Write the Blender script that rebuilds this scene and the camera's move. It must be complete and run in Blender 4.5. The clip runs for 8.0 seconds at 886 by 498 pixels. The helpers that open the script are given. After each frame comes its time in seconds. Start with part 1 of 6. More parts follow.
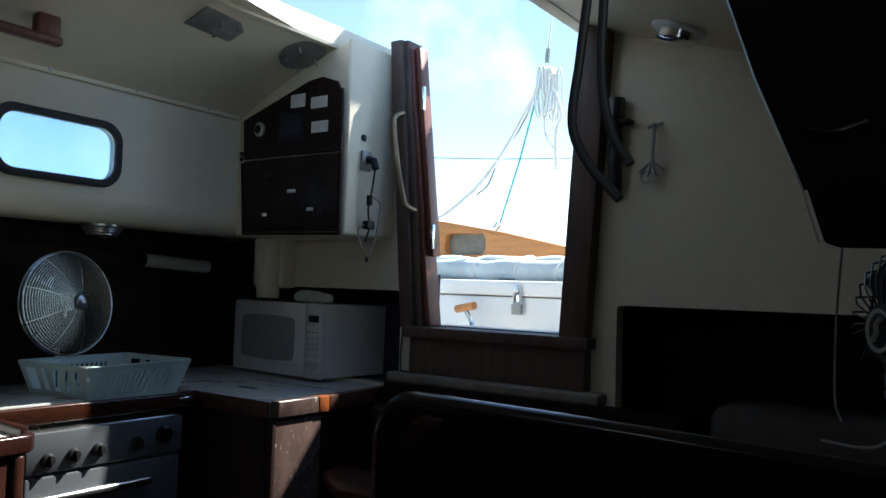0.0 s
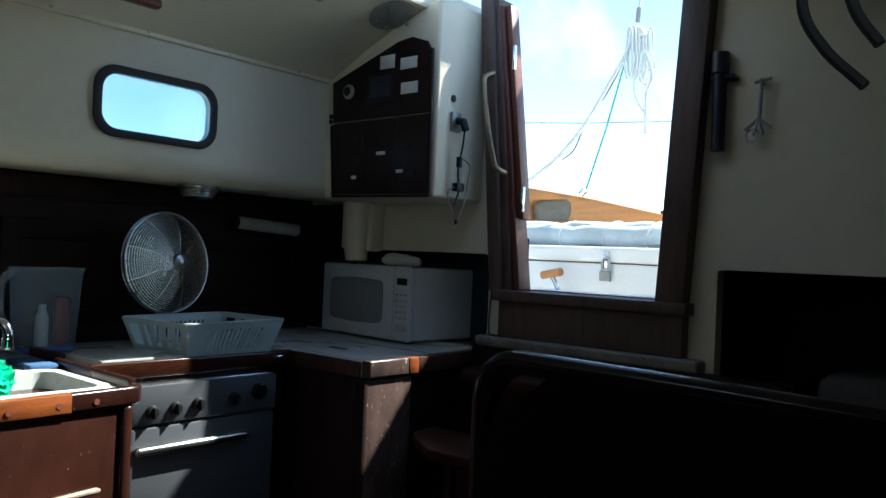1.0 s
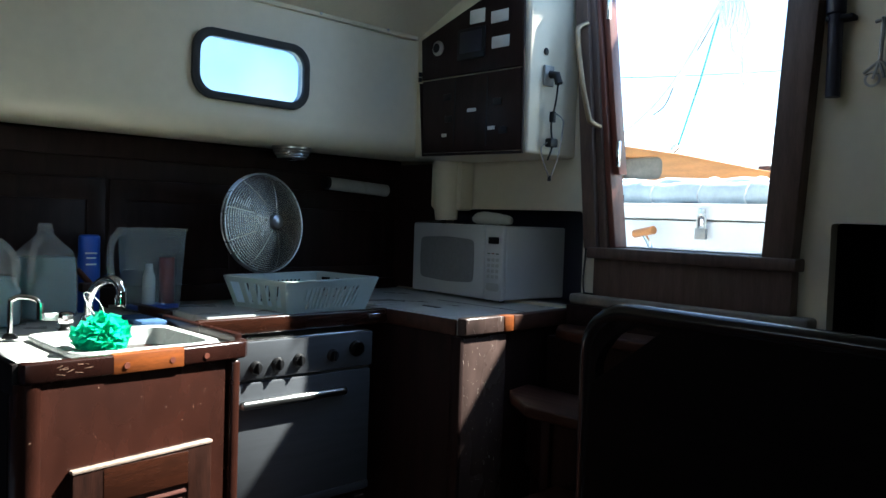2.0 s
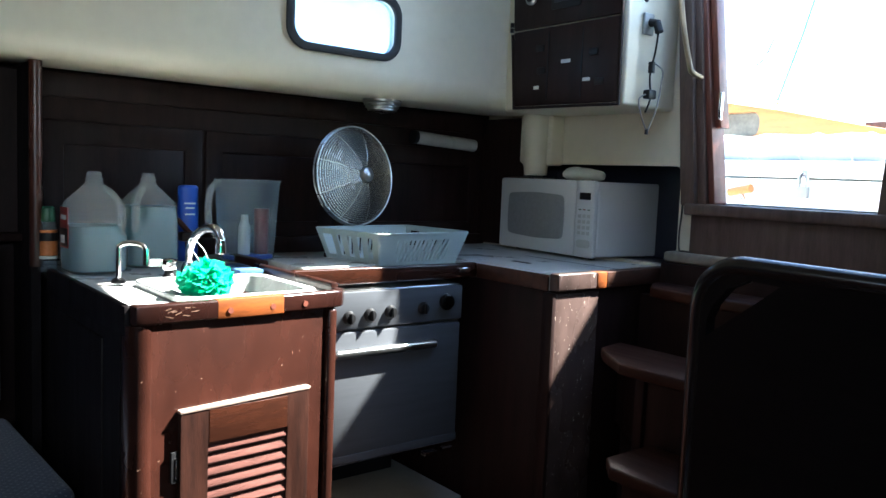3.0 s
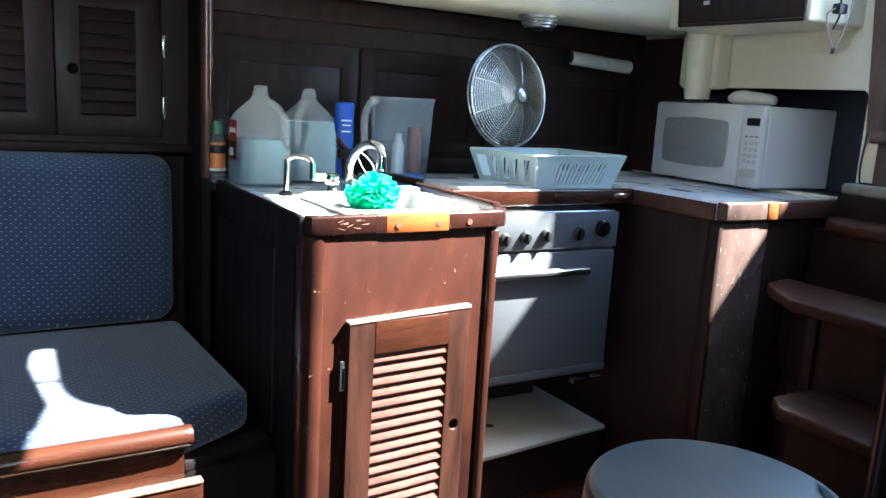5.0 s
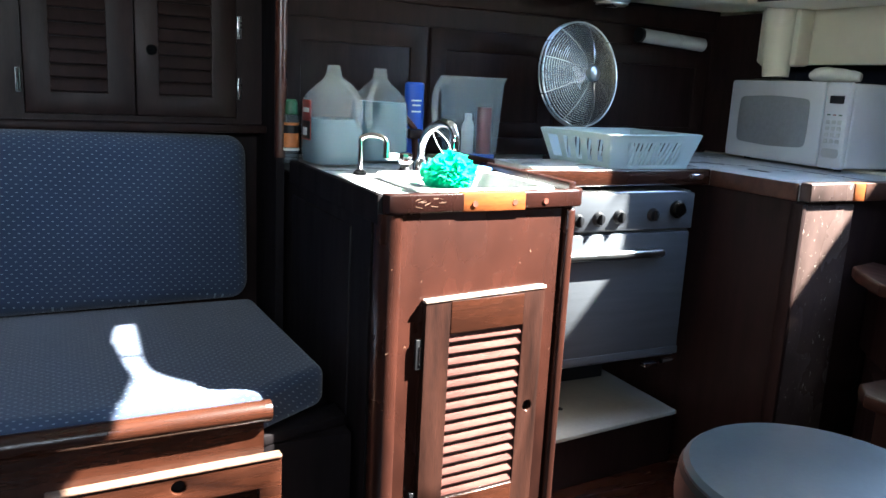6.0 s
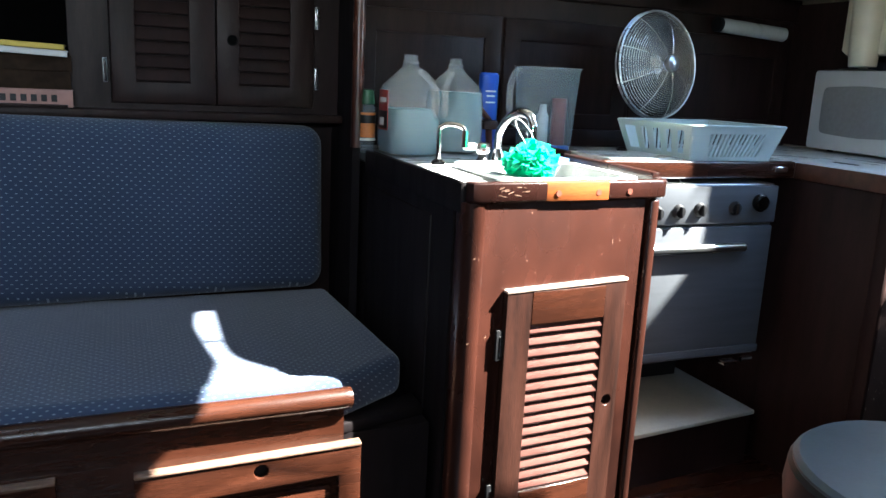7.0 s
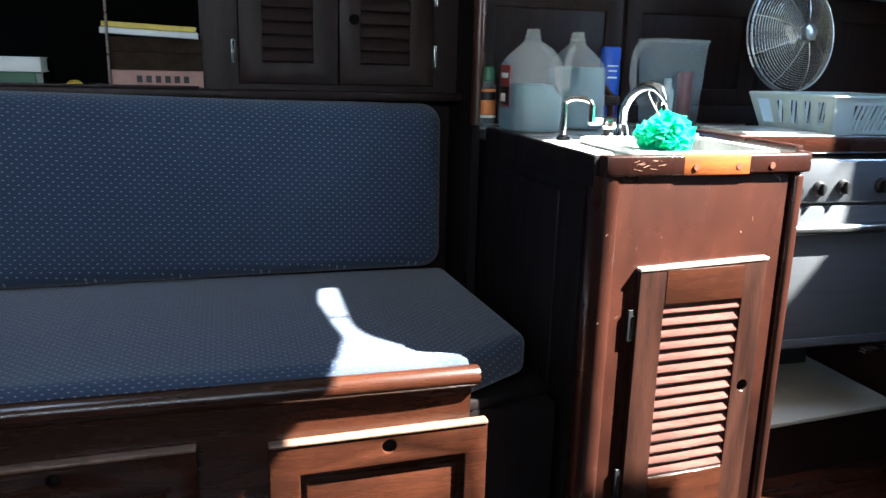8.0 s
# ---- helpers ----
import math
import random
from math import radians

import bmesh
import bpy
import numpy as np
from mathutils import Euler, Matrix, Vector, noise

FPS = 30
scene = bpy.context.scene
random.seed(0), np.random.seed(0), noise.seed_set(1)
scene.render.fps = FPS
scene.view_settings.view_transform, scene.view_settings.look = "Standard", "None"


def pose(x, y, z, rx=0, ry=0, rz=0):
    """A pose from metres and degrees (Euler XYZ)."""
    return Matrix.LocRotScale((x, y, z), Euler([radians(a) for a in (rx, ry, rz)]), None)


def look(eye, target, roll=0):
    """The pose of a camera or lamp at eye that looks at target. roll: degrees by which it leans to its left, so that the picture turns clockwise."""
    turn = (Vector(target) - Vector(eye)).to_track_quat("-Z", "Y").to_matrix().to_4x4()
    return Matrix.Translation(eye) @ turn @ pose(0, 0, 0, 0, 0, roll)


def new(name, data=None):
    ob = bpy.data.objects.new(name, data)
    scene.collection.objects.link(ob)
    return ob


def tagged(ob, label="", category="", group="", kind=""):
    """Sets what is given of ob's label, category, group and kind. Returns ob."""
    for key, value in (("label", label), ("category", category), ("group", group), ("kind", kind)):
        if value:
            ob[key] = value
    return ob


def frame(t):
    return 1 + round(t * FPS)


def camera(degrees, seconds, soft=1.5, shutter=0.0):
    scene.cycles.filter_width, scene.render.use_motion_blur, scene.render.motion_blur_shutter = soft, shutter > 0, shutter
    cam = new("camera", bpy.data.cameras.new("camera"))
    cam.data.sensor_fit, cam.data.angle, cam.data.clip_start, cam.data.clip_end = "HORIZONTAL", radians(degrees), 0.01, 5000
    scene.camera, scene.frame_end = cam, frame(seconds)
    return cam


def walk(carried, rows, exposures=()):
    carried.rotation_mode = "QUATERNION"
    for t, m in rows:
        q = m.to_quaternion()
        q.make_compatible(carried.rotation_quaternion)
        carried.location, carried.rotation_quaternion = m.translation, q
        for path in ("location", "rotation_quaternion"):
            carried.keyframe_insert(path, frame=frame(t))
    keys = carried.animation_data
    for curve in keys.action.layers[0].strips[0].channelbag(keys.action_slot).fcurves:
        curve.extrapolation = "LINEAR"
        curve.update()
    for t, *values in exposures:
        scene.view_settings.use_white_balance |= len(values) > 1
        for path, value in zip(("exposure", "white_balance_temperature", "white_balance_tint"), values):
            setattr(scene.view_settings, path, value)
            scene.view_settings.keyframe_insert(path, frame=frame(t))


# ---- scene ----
cam = camera(58.9, 8.0)
METRES, EYE, TILT, LEAN, TURN = 0.536, 1.34, 3.0, -2.0, 35.0
ROWS = [
    (0.0, 0.0, 0.0, 0.0, 0.0, 0.0, 0.0),
    (0.5, -0.0464, 0.0253, -0.0261, 2.7, -1.07, -0.05),
    (1.0, -0.0969, 0.0577, -0.0542, 5.49, -2.14, -0.27),
    (1.5, -0.1478, 0.0769, -0.0752, 8.27, -3.4, 0.3),
    (3.0, -0.3198, 0.11, -0.1501, 16.48, -7.45, 0.38),
    (3.5, -0.3715, 0.1163, -0.1689, 18.94, -8.78, 0.17),
    (4.0, -0.4255, 0.1126, -0.1836, 21.15, -10.12, -0.34),
    (4.5, -0.4964, 0.1116, -0.2002, 23.18, -11.4, -0.49),
    (6.0, -0.6456, 0.0853, -0.2454, 29.09, -13.52, 0.34),
    (6.5, -0.7036, 0.0611, -0.2621, 30.98, -13.65, 0.16),
    (7.0, -0.7602, 0.0435, -0.2826, 32.97, -13.7, 0.56),
    (7.5, -0.8284, 0.0189, -0.3065, 35.56, -13.97, 1.07),
    (8.0, -0.8963, 0.0003, -0.3386, 39.74, -14.46, 1.92),
]
EXPOSURES = [(0.0, 1.85, 6150, 7), (1.0, 1.97, 6050, 3.5), (1.7, 2.28, 6050, 3.5), (2.8, 3.45, 6050, 6.5), (3.5, 4.1, 6000, 7.5), (4.5, 4.68, 6000, 7), (6.0, 4.55, 6050, 6.5), (8.0, 4.35, 6150, 6.5)]
walk(cam, [(t, pose(0, 0, EYE, TILT, LEAN, TURN) @ pose(METRES * x, METRES * y, METRES * z, 90 + pitch, roll, yaw)) for t, x, y, z, yaw, pitch, roll in ROWS],
     exposures=EXPOSURES)

# ---------------------------------------------------------------- world and sun
SUN = Vector((0.43, 1.0, 1.25)).normalized()
world = bpy.data.worlds.new("sky_world")
scene.world = world
world.use_nodes = True
wn = world.node_tree.nodes
wl = world.node_tree.links
sky = wn.new("ShaderNodeTexSky")
sky.sky_type = "NISHITA"
sky.sun_disc = False
sky.sun_elevation = math.asin(SUN.z)
sky.sun_rotation = math.atan2(SUN.x, SUN.y)
sky.air_density, sky.dust_density, sky.ozone_density = 1.0, 0.1, 1.2
cl_map = wn.new("ShaderNodeTexCoord")
cl_noise = wn.new("ShaderNodeTexNoise")
cl_noise.inputs["Scale"].default_value = 3.2
cl_noise.inputs["Detail"].default_value = 6.0
cl_ramp = wn.new("ShaderNodeValToRGB")
cl_ramp.color_ramp.elements[0].position = 0.58
cl_ramp.color_ramp.elements[1].position = 0.95
cl_mix = wn.new("ShaderNodeMixRGB")
cl_mix.inputs[2].default_value = (9.0, 9.3, 9.6, 1)
wl.new(cl_map.outputs["Generated"], cl_noise.inputs["Vector"])
wl.new(cl_noise.outputs["Fac"], cl_ramp.inputs["Fac"])
wl.new(cl_ramp.outputs["Color"], cl_mix.inputs[0])
wl.new(sky.outputs["Color"], cl_mix.inputs[1])
wl.new(cl_mix.outputs[0], wn["Background"].inputs["Color"])
wn["Background"].inputs["Strength"].default_value = 0.082

SALON_W, PORT_W = 0.42, 0.56    # watts of the fill lamps in the assumed hatch and ports
sun_data = bpy.data.lights.new("sun", "SUN")
sun_data.energy = 5.0
sun_data.angle = radians(0.53)
sun_data.color = (1.0, 0.95, 0.86)
sun = new("sun", sun_data)
sun.matrix_world = look(SUN * 20, (0, 0, 0))

# ---------------------------------------------------------------- materials


def material(name, color, rough=0.5, metal=0.0, vary=0.15, scale=8.0, bump=0.1, stretch=(1, 1, 1), dark=None, spec=0.5, fine=60.0, trans=0.0, coat=0.0):
    """A surface with variation at two scales, a soft relief and uneven gloss."""
    m = bpy.data.materials.new(name)
    m.use_nodes = True
    n, l = m.node_tree.nodes, m.node_tree.links
    b = n["Principled BSDF"]
    b.inputs["Metallic"].default_value = metal
    b.inputs["Specular IOR Level"].default_value = spec
    b.inputs["Transmission Weight"].default_value = trans
    b.inputs["Coat Weight"].default_value = coat
    tc = n.new("ShaderNodeTexCoord")
    mp = n.new("ShaderNodeMapping")
    mp.inputs["Scale"].default_value = stretch
    l.new(tc.outputs["Object"], mp.inputs["Vector"])
    big = n.new("ShaderNodeTexNoise")
    big.inputs["Scale"].default_value = scale
    big.inputs["Detail"].default_value = 5
    l.new(mp.outputs["Vector"], big.inputs["Vector"])
    small = n.new("ShaderNodeTexNoise")
    small.inputs["Scale"].default_value = fine
    small.inputs["Detail"].default_value = 4
    l.new(mp.outputs["Vector"], small.inputs["Vector"])
    mix = n.new("ShaderNodeMixRGB")
    mix.inputs[1].default_value = (*color, 1)
    low = dark or tuple(c * (1 - 2.2 * vary) for c in color)
    mix.inputs[2].default_value = (*[max(0.0, c) for c in low], 1)
    add = n.new("ShaderNodeMath")
    add.operation = "MULTIPLY_ADD"
    l.new(small.outputs["Fac"], add.inputs[0])
    add.inputs[1].default_value = 0.5
    sub = n.new("ShaderNodeMath")
    sub.operation = "SUBTRACT"
    l.new(big.outputs["Fac"], sub.inputs[0])
    sub.inputs[1].default_value = 0.25
    l.new(sub.outputs[0], add.inputs[2])
    ramp = n.new("ShaderNodeMapRange")
    ramp.inputs["From Min"].default_value, ramp.inputs["From Max"].default_value = 0.3, 0.75
    l.new(add.outputs[0], ramp.inputs["Value"])
    l.new(ramp.outputs[0], mix.inputs[0])
    l.new(mix.outputs[0], b.inputs["Base Color"])
    rr = n.new("ShaderNodeMapRange")
    rr.inputs["To Min"].default_value, rr.inputs["To Max"].default_value = max(0.02, rough - 0.12), min(1, rough + 0.12)
    l.new(big.outputs["Fac"], rr.inputs["Value"])
    l.new(rr.outputs[0], b.inputs["Roughness"])
    if bump:
        bp = n.new("ShaderNodeBump")
        bp.inputs["Strength"].default_value = bump
        bp.inputs["Distance"].default_value = 0.004
        l.new(add.outputs[0], bp.inputs["Height"])
        l.new(bp.outputs[0], b.inputs["Normal"])
    return m


WOOD = material("varnished_mahogany", (0.066, 0.0205, 0.0120), 0.30, vary=0.26, scale=5, fine=45, stretch=(6, 6, 0.7), bump=0.12)
WOOD_H = material("varnished_mahogany_along", (0.038, 0.0115, 0.0058), 0.26, vary=0.26, scale=5, fine=45, stretch=(6, 0.7, 6), bump=0.12)
WOOD_X = material("varnished_mahogany_across", (0.040, 0.0135, 0.0075), 0.5, spec=0.2, vary=0.26, scale=5, fine=45, stretch=(0.7, 6, 6), bump=0.12)
DARKWOOD = material("dark_mahogany", (0.021, 0.0100, 0.0085), 0.46, spec=0.2, vary=0.22, scale=5, fine=40, stretch=(5, 5, 0.7), bump=0.1)
OLDWOOD = material("dark_worn_mahogany", (0.075, 0.03, 0.018), 0.42, vary=0.25, scale=9, fine=60, stretch=(4, 1, 4), bump=0.25)
NEWWOOD = material("orange_wood_patch", (0.25, 0.066, 0.014), 0.4, vary=0.24, scale=8, fine=60, stretch=(8, 1, 8), bump=0.1)
GREYWOOD = material("weathered_frame_wood", (0.12, 0.075, 0.058), 0.6, vary=0.2, scale=7, fine=50, stretch=(6, 6, 0.8), bump=0.2)
REDWOOD = material("red_door_wood", (0.18, 0.055, 0.035), 0.4, vary=0.18, scale=7, fine=50, stretch=(6, 6, 0.8), bump=0.12)
CREAM = material("cream_gelcoat", (0.74, 0.68, 0.53), 0.33, vary=0.045, scale=2.2, fine=26, bump=0.06)
CEIL = material("cream_overhead", (0.74, 0.69, 0.55), 0.5, vary=0.04, scale=2.0, fine=70, bump=0.06)
LAMINATE = material("white_laminate", (0.50, 0.51, 0.49), 0.3, vary=0.05, scale=7, fine=80, bump=0.03)
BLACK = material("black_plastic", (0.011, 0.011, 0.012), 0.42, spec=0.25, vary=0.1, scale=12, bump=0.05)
RUBBER = material("black_rubber", (0.022, 0.022, 0.024), 0.6, vary=0.1, scale=20, bump=0.08)
STEEL = material("brushed_steel", (0.52, 0.53, 0.53), 0.3, metal=1.0, vary=0.06, scale=6, fine=90, stretch=(1, 1, 10), bump=0.03)
CHROME = material("chrome", (0.78, 0.78, 0.8), 0.1, metal=1.0, vary=0.03, scale=10, bump=0.0)
MWHITE = material("white_appliance_paint", (0.62, 0.63, 0.64), 0.32, vary=0.025, scale=8, bump=0.02)
MGREY = material("grey_oven_window", (0.27, 0.28, 0.29), 0.45, vary=0.06, scale=60, fine=200, bump=0.0)
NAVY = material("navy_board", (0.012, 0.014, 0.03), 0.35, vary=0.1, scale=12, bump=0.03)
PLASTIC = material("translucent_plastic", (0.56, 0.66, 0.64), 0.35, vary=0.03, scale=9, bump=0.02, trans=0.25)
WHITE = material("white_gelcoat", (0.82, 0.83, 0.83), 0.35, vary=0.03, scale=4, bump=0.03)
CANVAS = material("pale_canvas", (0.62, 0.70, 0.72), 0.8, vary=0.1, scale=10, bump=0.3)
TEAK = material("varnished_teak", (0.52, 0.21, 0.055), 0.35, vary=0.15, scale=5, fine=40, stretch=(1, 6, 6), bump=0.08)
ROPE = material("white_rope", (0.70, 0.71, 0.70), 0.85, vary=0.06, scale=120, bump=0.6)
BRONZE = material("worn_bronze", (0.34, 0.26, 0.17), 0.35, metal=0.8, vary=0.1, scale=20, bump=0.03)
BLUEGREY = material("slate_plastic_lid", (0.050, 0.070, 0.085), 0.38, vary=0.1, scale=6, fine=150, bump=0.05)
BEIGE = material("beige_board", (0.44, 0.425, 0.36), 0.45, vary=0.08, scale=6, bump=0.05)
GREEN = material("green_mesh", (0.06, 0.62, 0.44), 0.55, vary=0.2, scale=30, bump=0.2)
BLUE = material("blue_plastic", (0.02, 0.09, 0.48), 0.35, vary=0.06, scale=10, bump=0.02)
LABELW = material("paper_label", (0.66, 0.66, 0.62), 0.6, vary=0.05, scale=20, bump=0.0)
REDP = material("red_plastic", (0.24, 0.03, 0.025), 0.4, vary=0.1, scale=20, bump=0.0)
ORANGE = material("orange_label", (0.62, 0.20, 0.05), 0.5, vary=0.15, scale=30, bump=0.0)
GREENP = material("green_cap", (0.015, 0.09, 0.035), 0.4, vary=0.1, scale=20, bump=0.0)
YELLOW = material("yellow_cover", (0.62, 0.45, 0.06), 0.5, vary=0.08, scale=20, bump=0.0)
PINK = material("faded_pink_cover", (0.38, 0.20, 0.16), 0.6, vary=0.1, scale=20, bump=0.0)
BOOKB = material("worn_brown_cover", (0.034, 0.020, 0.012), 0.7, spec=0.08, vary=0.25, scale=18, bump=0.1)
GREYCLOTH = material("dull_grey_cloth", (0.10, 0.085, 0.075), 0.9, vary=0.2, scale=9, bump=0.25)
GREYM = material("galvanised_plate", (0.34, 0.34, 0.33), 0.5, metal=0.6, vary=0.1, scale=20, bump=0.05)


def fabric_material(name):
    """Dark blue upholstery with rows of pale woven dots."""
    m = bpy.data.materials.new(name)
    m.use_nodes = True
    n, l = m.node_tree.nodes, m.node_tree.links
    b = n["Principled BSDF"]
    b.inputs["Roughness"].default_value = 0.92
    b.inputs["Specular IOR Level"].default_value = 0.15
    b.inputs["Sheen Weight"].default_value = 0.25
    uv = n.new("ShaderNodeUVMap")
    uv.uv_map = "UVMap"
    sep = n.new("ShaderNodeSeparateXYZ")
    l.new(uv.outputs[0], sep.inputs[0])

    def op(kind, a, bb=None, c=None):
        q = n.new("ShaderNodeMath")
        q.operation = kind
        for i, v in enumerate((a, bb, c)):
            if v is None:
                continue
            if isinstance(v, (int, float)):
                q.inputs[i].default_value = v
            else:
                l.new(v, q.inputs[i])
        return q.outputs[0]
    step_u, step_v = 0.0228, 0.0114
    row = op("DIVIDE", sep.outputs[1], step_v)
    rowi = op("FLOOR", row)
    half = op("MULTIPLY", op("MODULO", op("ABSOLUTE", rowi), 2.0), 0.5)
    col = op("ADD", op("DIVIDE", sep.outputs[0], step_u), half)
    du = op("MULTIPLY", op("SUBTRACT", op("FRACT", col), 0.5), step_u)
    dv = op("MULTIPLY", op("SUBTRACT", op("FRACT", row), 0.5), step_v)
    dist = op("SQRT", op("ADD", op("POWER", op("MULTIPLY", du, 0.42), 2.0), op("POWER", dv, 2.0)))
    dot = op("LESS_THAN", dist, 0.00135)
    tc = n.new("ShaderNodeTexCoord")
    big = n.new("ShaderNodeTexNoise")
    big.inputs["Scale"].default_value = 4.0
    big.inputs["Detail"].default_value = 5.0
    l.new(tc.outputs["Object"], big.inputs["Vector"])
    weave = n.new("ShaderNodeTexNoise")
    weave.inputs["Scale"].default_value = 500.0
    l.new(tc.outputs["Object"], weave.inputs["Vector"])
    base = n.new("ShaderNodeMixRGB")
    base.inputs[1].default_value = (0.026, 0.039, 0.070, 1)
    base.inputs[2].default_value = (0.042, 0.058, 0.098, 1)
    l.new(big.outputs["Fac"], base.inputs[0])
    mix = n.new("ShaderNodeMixRGB")
    mix.inputs[2].default_value = (0.19, 0.235, 0.28, 1)
    l.new(dot, mix.inputs[0])
    l.new(base.outputs[0], mix.inputs[1])
    l.new(mix.outputs[0], b.inputs["Base Color"])
    bp = n.new("ShaderNodeBump")
    bp.inputs["Strength"].default_value = 0.4
    bp.inputs["Distance"].default_value = 0.002
    l.new(weave.outputs["Fac"], bp.inputs["Height"])
    l.new(bp.outputs[0], b.inputs["Normal"])
    return m


FABRIC = fabric_material("blue_dotted_upholstery")


def glass_material(name, color, rough, alpha):
    """Thin clear or frosted plastic: part see-through, part scattering."""
    m = bpy.data.materials.new(name)
    m.use_nodes = True
    n, l = m.node_tree.nodes, m.node_tree.links
    b = n["Principled BSDF"]
    b.inputs["Base Color"].default_value = (*color, 1)
    b.inputs["Roughness"].default_value = rough
    tr = n.new("ShaderNodeBsdfTransparent")
    tr.inputs[0].default_value = (*[min(1, 0.5 + 0.5 * c) for c in color], 1)
    tl = n.new("ShaderNodeBsdfTranslucent")
    tl.inputs[0].default_value = (*color, 1)
    m1 = n.new("ShaderNodeMixShader")
    m1.inputs[0].default_value = 0.5
    m2 = n.new("ShaderNodeMixShader")
    m2.inputs[0].default_value = alpha
    l.new(b.outputs[0], m1.inputs[1])
    l.new(tl.outputs[0], m1.inputs[2])
    l.new(tr.outputs[0], m2.inputs[1])
    l.new(m1.outputs[0], m2.inputs[2])
    l.new(m2.outputs[0], n["Material Output"].inputs[0])
    return m


MILKY = glass_material("milky_jug_plastic", (0.88, 0.90, 0.88), 0.3, 0.235)
PUFF = glass_material("green_mesh_ruffles", (0.10, 0.78, 0.56), 0.6, 0.92)
DULLBLUE = material("dull_blue_cloth", (0.03, 0.09, 0.20), 0.9, vary=0.15, scale=20, bump=0.2)
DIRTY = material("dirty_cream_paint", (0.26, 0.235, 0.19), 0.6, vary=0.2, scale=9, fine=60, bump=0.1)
DARKSTEEL = material("shaded_steel", (0.075, 0.07, 0.065), 0.32, metal=1.0, vary=0.08, scale=9, bump=0.0)
WATERP = glass_material("water_in_jug", (0.14, 0.29, 0.36), 0.2, 0.93)
CLEARP = glass_material("clear_pitcher_plastic", (0.62, 0.72, 0.76), 0.25, 0.23)
FROST = glass_material("window_acrylic", (0.36, 0.64, 0.97), 0.2, 0.15)

GUARD = material("fan_wire", (0.70, 0.66, 0.60), 0.24, metal=1.0, vary=0.08, scale=9, bump=0.0)
BLADE = material("satin_fan_blade", (0.05, 0.047, 0.044), 0.35, metal=1.0, vary=0.08, scale=9, bump=0.0)
# flat black, put in as shade in the bookshelf and a finger hole
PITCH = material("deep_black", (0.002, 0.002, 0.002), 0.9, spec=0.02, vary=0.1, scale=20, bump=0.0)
# near-black copy of the wood, for faces and recesses that lie in shade
SHADEWOOD = material("shade_black_wood", (0.009, 0.0065, 0.007), 0.55, spec=0.15, vary=0.2, scale=6, fine=40, stretch=(5, 5, 0.7), bump=0.1)
BASINM = material("pale_enamelled_basin", (0.56, 0.60, 0.58), 0.28, vary=0.08, scale=9, fine=70, bump=0.03)
SLATW = material("pale_reddish_slats", (0.128, 0.055, 0.045), 0.26, vary=0.25, scale=6, fine=50, stretch=(6, 0.7, 6), bump=0.12)
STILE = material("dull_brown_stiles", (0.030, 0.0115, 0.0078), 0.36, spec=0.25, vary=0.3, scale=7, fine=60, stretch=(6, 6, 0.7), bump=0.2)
# pale for worn varnish and for sun glare put into the colour
RAILEDGE = material("rubbed_sunlit_varnish", (0.20, 0.12, 0.085), 0.32, vary=0.28, scale=30, fine=120, stretch=(3, 1, 3), bump=0.2)
SUNEDGE = material("worn_sunlit_edge", (0.40, 0.31, 0.25), 0.30, vary=0.28, scale=30, fine=120, stretch=(3, 1, 3), bump=0.2)


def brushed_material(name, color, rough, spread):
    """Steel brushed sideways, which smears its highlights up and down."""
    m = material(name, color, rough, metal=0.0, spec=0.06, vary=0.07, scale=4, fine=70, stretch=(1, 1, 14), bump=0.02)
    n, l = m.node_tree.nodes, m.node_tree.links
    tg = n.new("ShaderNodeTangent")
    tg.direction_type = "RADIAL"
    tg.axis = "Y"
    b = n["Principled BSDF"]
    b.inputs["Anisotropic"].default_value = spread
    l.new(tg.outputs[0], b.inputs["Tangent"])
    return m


# ---------------------------------------------------------------- mesh helpers


def finish(name, bm, mat, parent=None, smooth=30.0):
    bmesh.ops.recalc_face_normals(bm, faces=bm.faces)
    me = bpy.data.meshes.new(name)
    bm.to_mesh(me)
    bm.free()
    me.materials.append(mat)
    if smooth:
        me.shade_smooth()
        me.set_sharp_from_angle(angle=radians(smooth))
    ob = new(name, me)
    if parent is not None:
        ob.parent = parent
    return ob


def part(name, bm, mat, parent, label="", smooth=30.0):
    ob = finish(name, bm, mat, parent, smooth)
    if label:
        tagged(ob, label)
    return ob


def thing(name, at, label, category, group="", kind="", turn=0.0):
    """An empty at a thing's base; its parts are built in the thing's own metres."""
    ob = new(name)
    ob.empty_display_size = 0.05
    ob.matrix_basis = pose(*at, 0, 0, turn)
    return tagged(ob, label, category, group, kind)


def solid(name, bm, mat, label, category, kind="", group="", smooth=30.0):
    return tagged(finish(name, bm, mat, None, smooth), label, category, group, kind)


def box(x0, x1, y0, y1, z0, z1, bevel=0.0, seg=2, bm=None):
    """A box, with rounded edges, added to bm."""
    tmp = bmesh.new()
    bmesh.ops.create_cube(tmp, size=1.0, matrix=Matrix.LocRotScale(((x0 + x1) / 2, (y0 + y1) / 2, (z0 + z1) / 2), None, (abs(x1 - x0), abs(y1 - y0), abs(z1 - z0))))
    if bevel:
        bmesh.ops.bevel(tmp, geom=list(tmp.edges), offset=bevel, segments=seg, profile=0.5, affect="EDGES", clamp_overlap=True)
    return merge(bm, tmp)


def merge(bm, tmp, m=None):
    if m is not None:
        bmesh.ops.transform(tmp, matrix=m, verts=tmp.verts)
    if bm is None:
        return tmp
    me = bpy.data.meshes.new("tmp")
    tmp.to_mesh(me)
    tmp.free()
    bm.from_mesh(me)
    bpy.data.meshes.remove(me)
    return bm


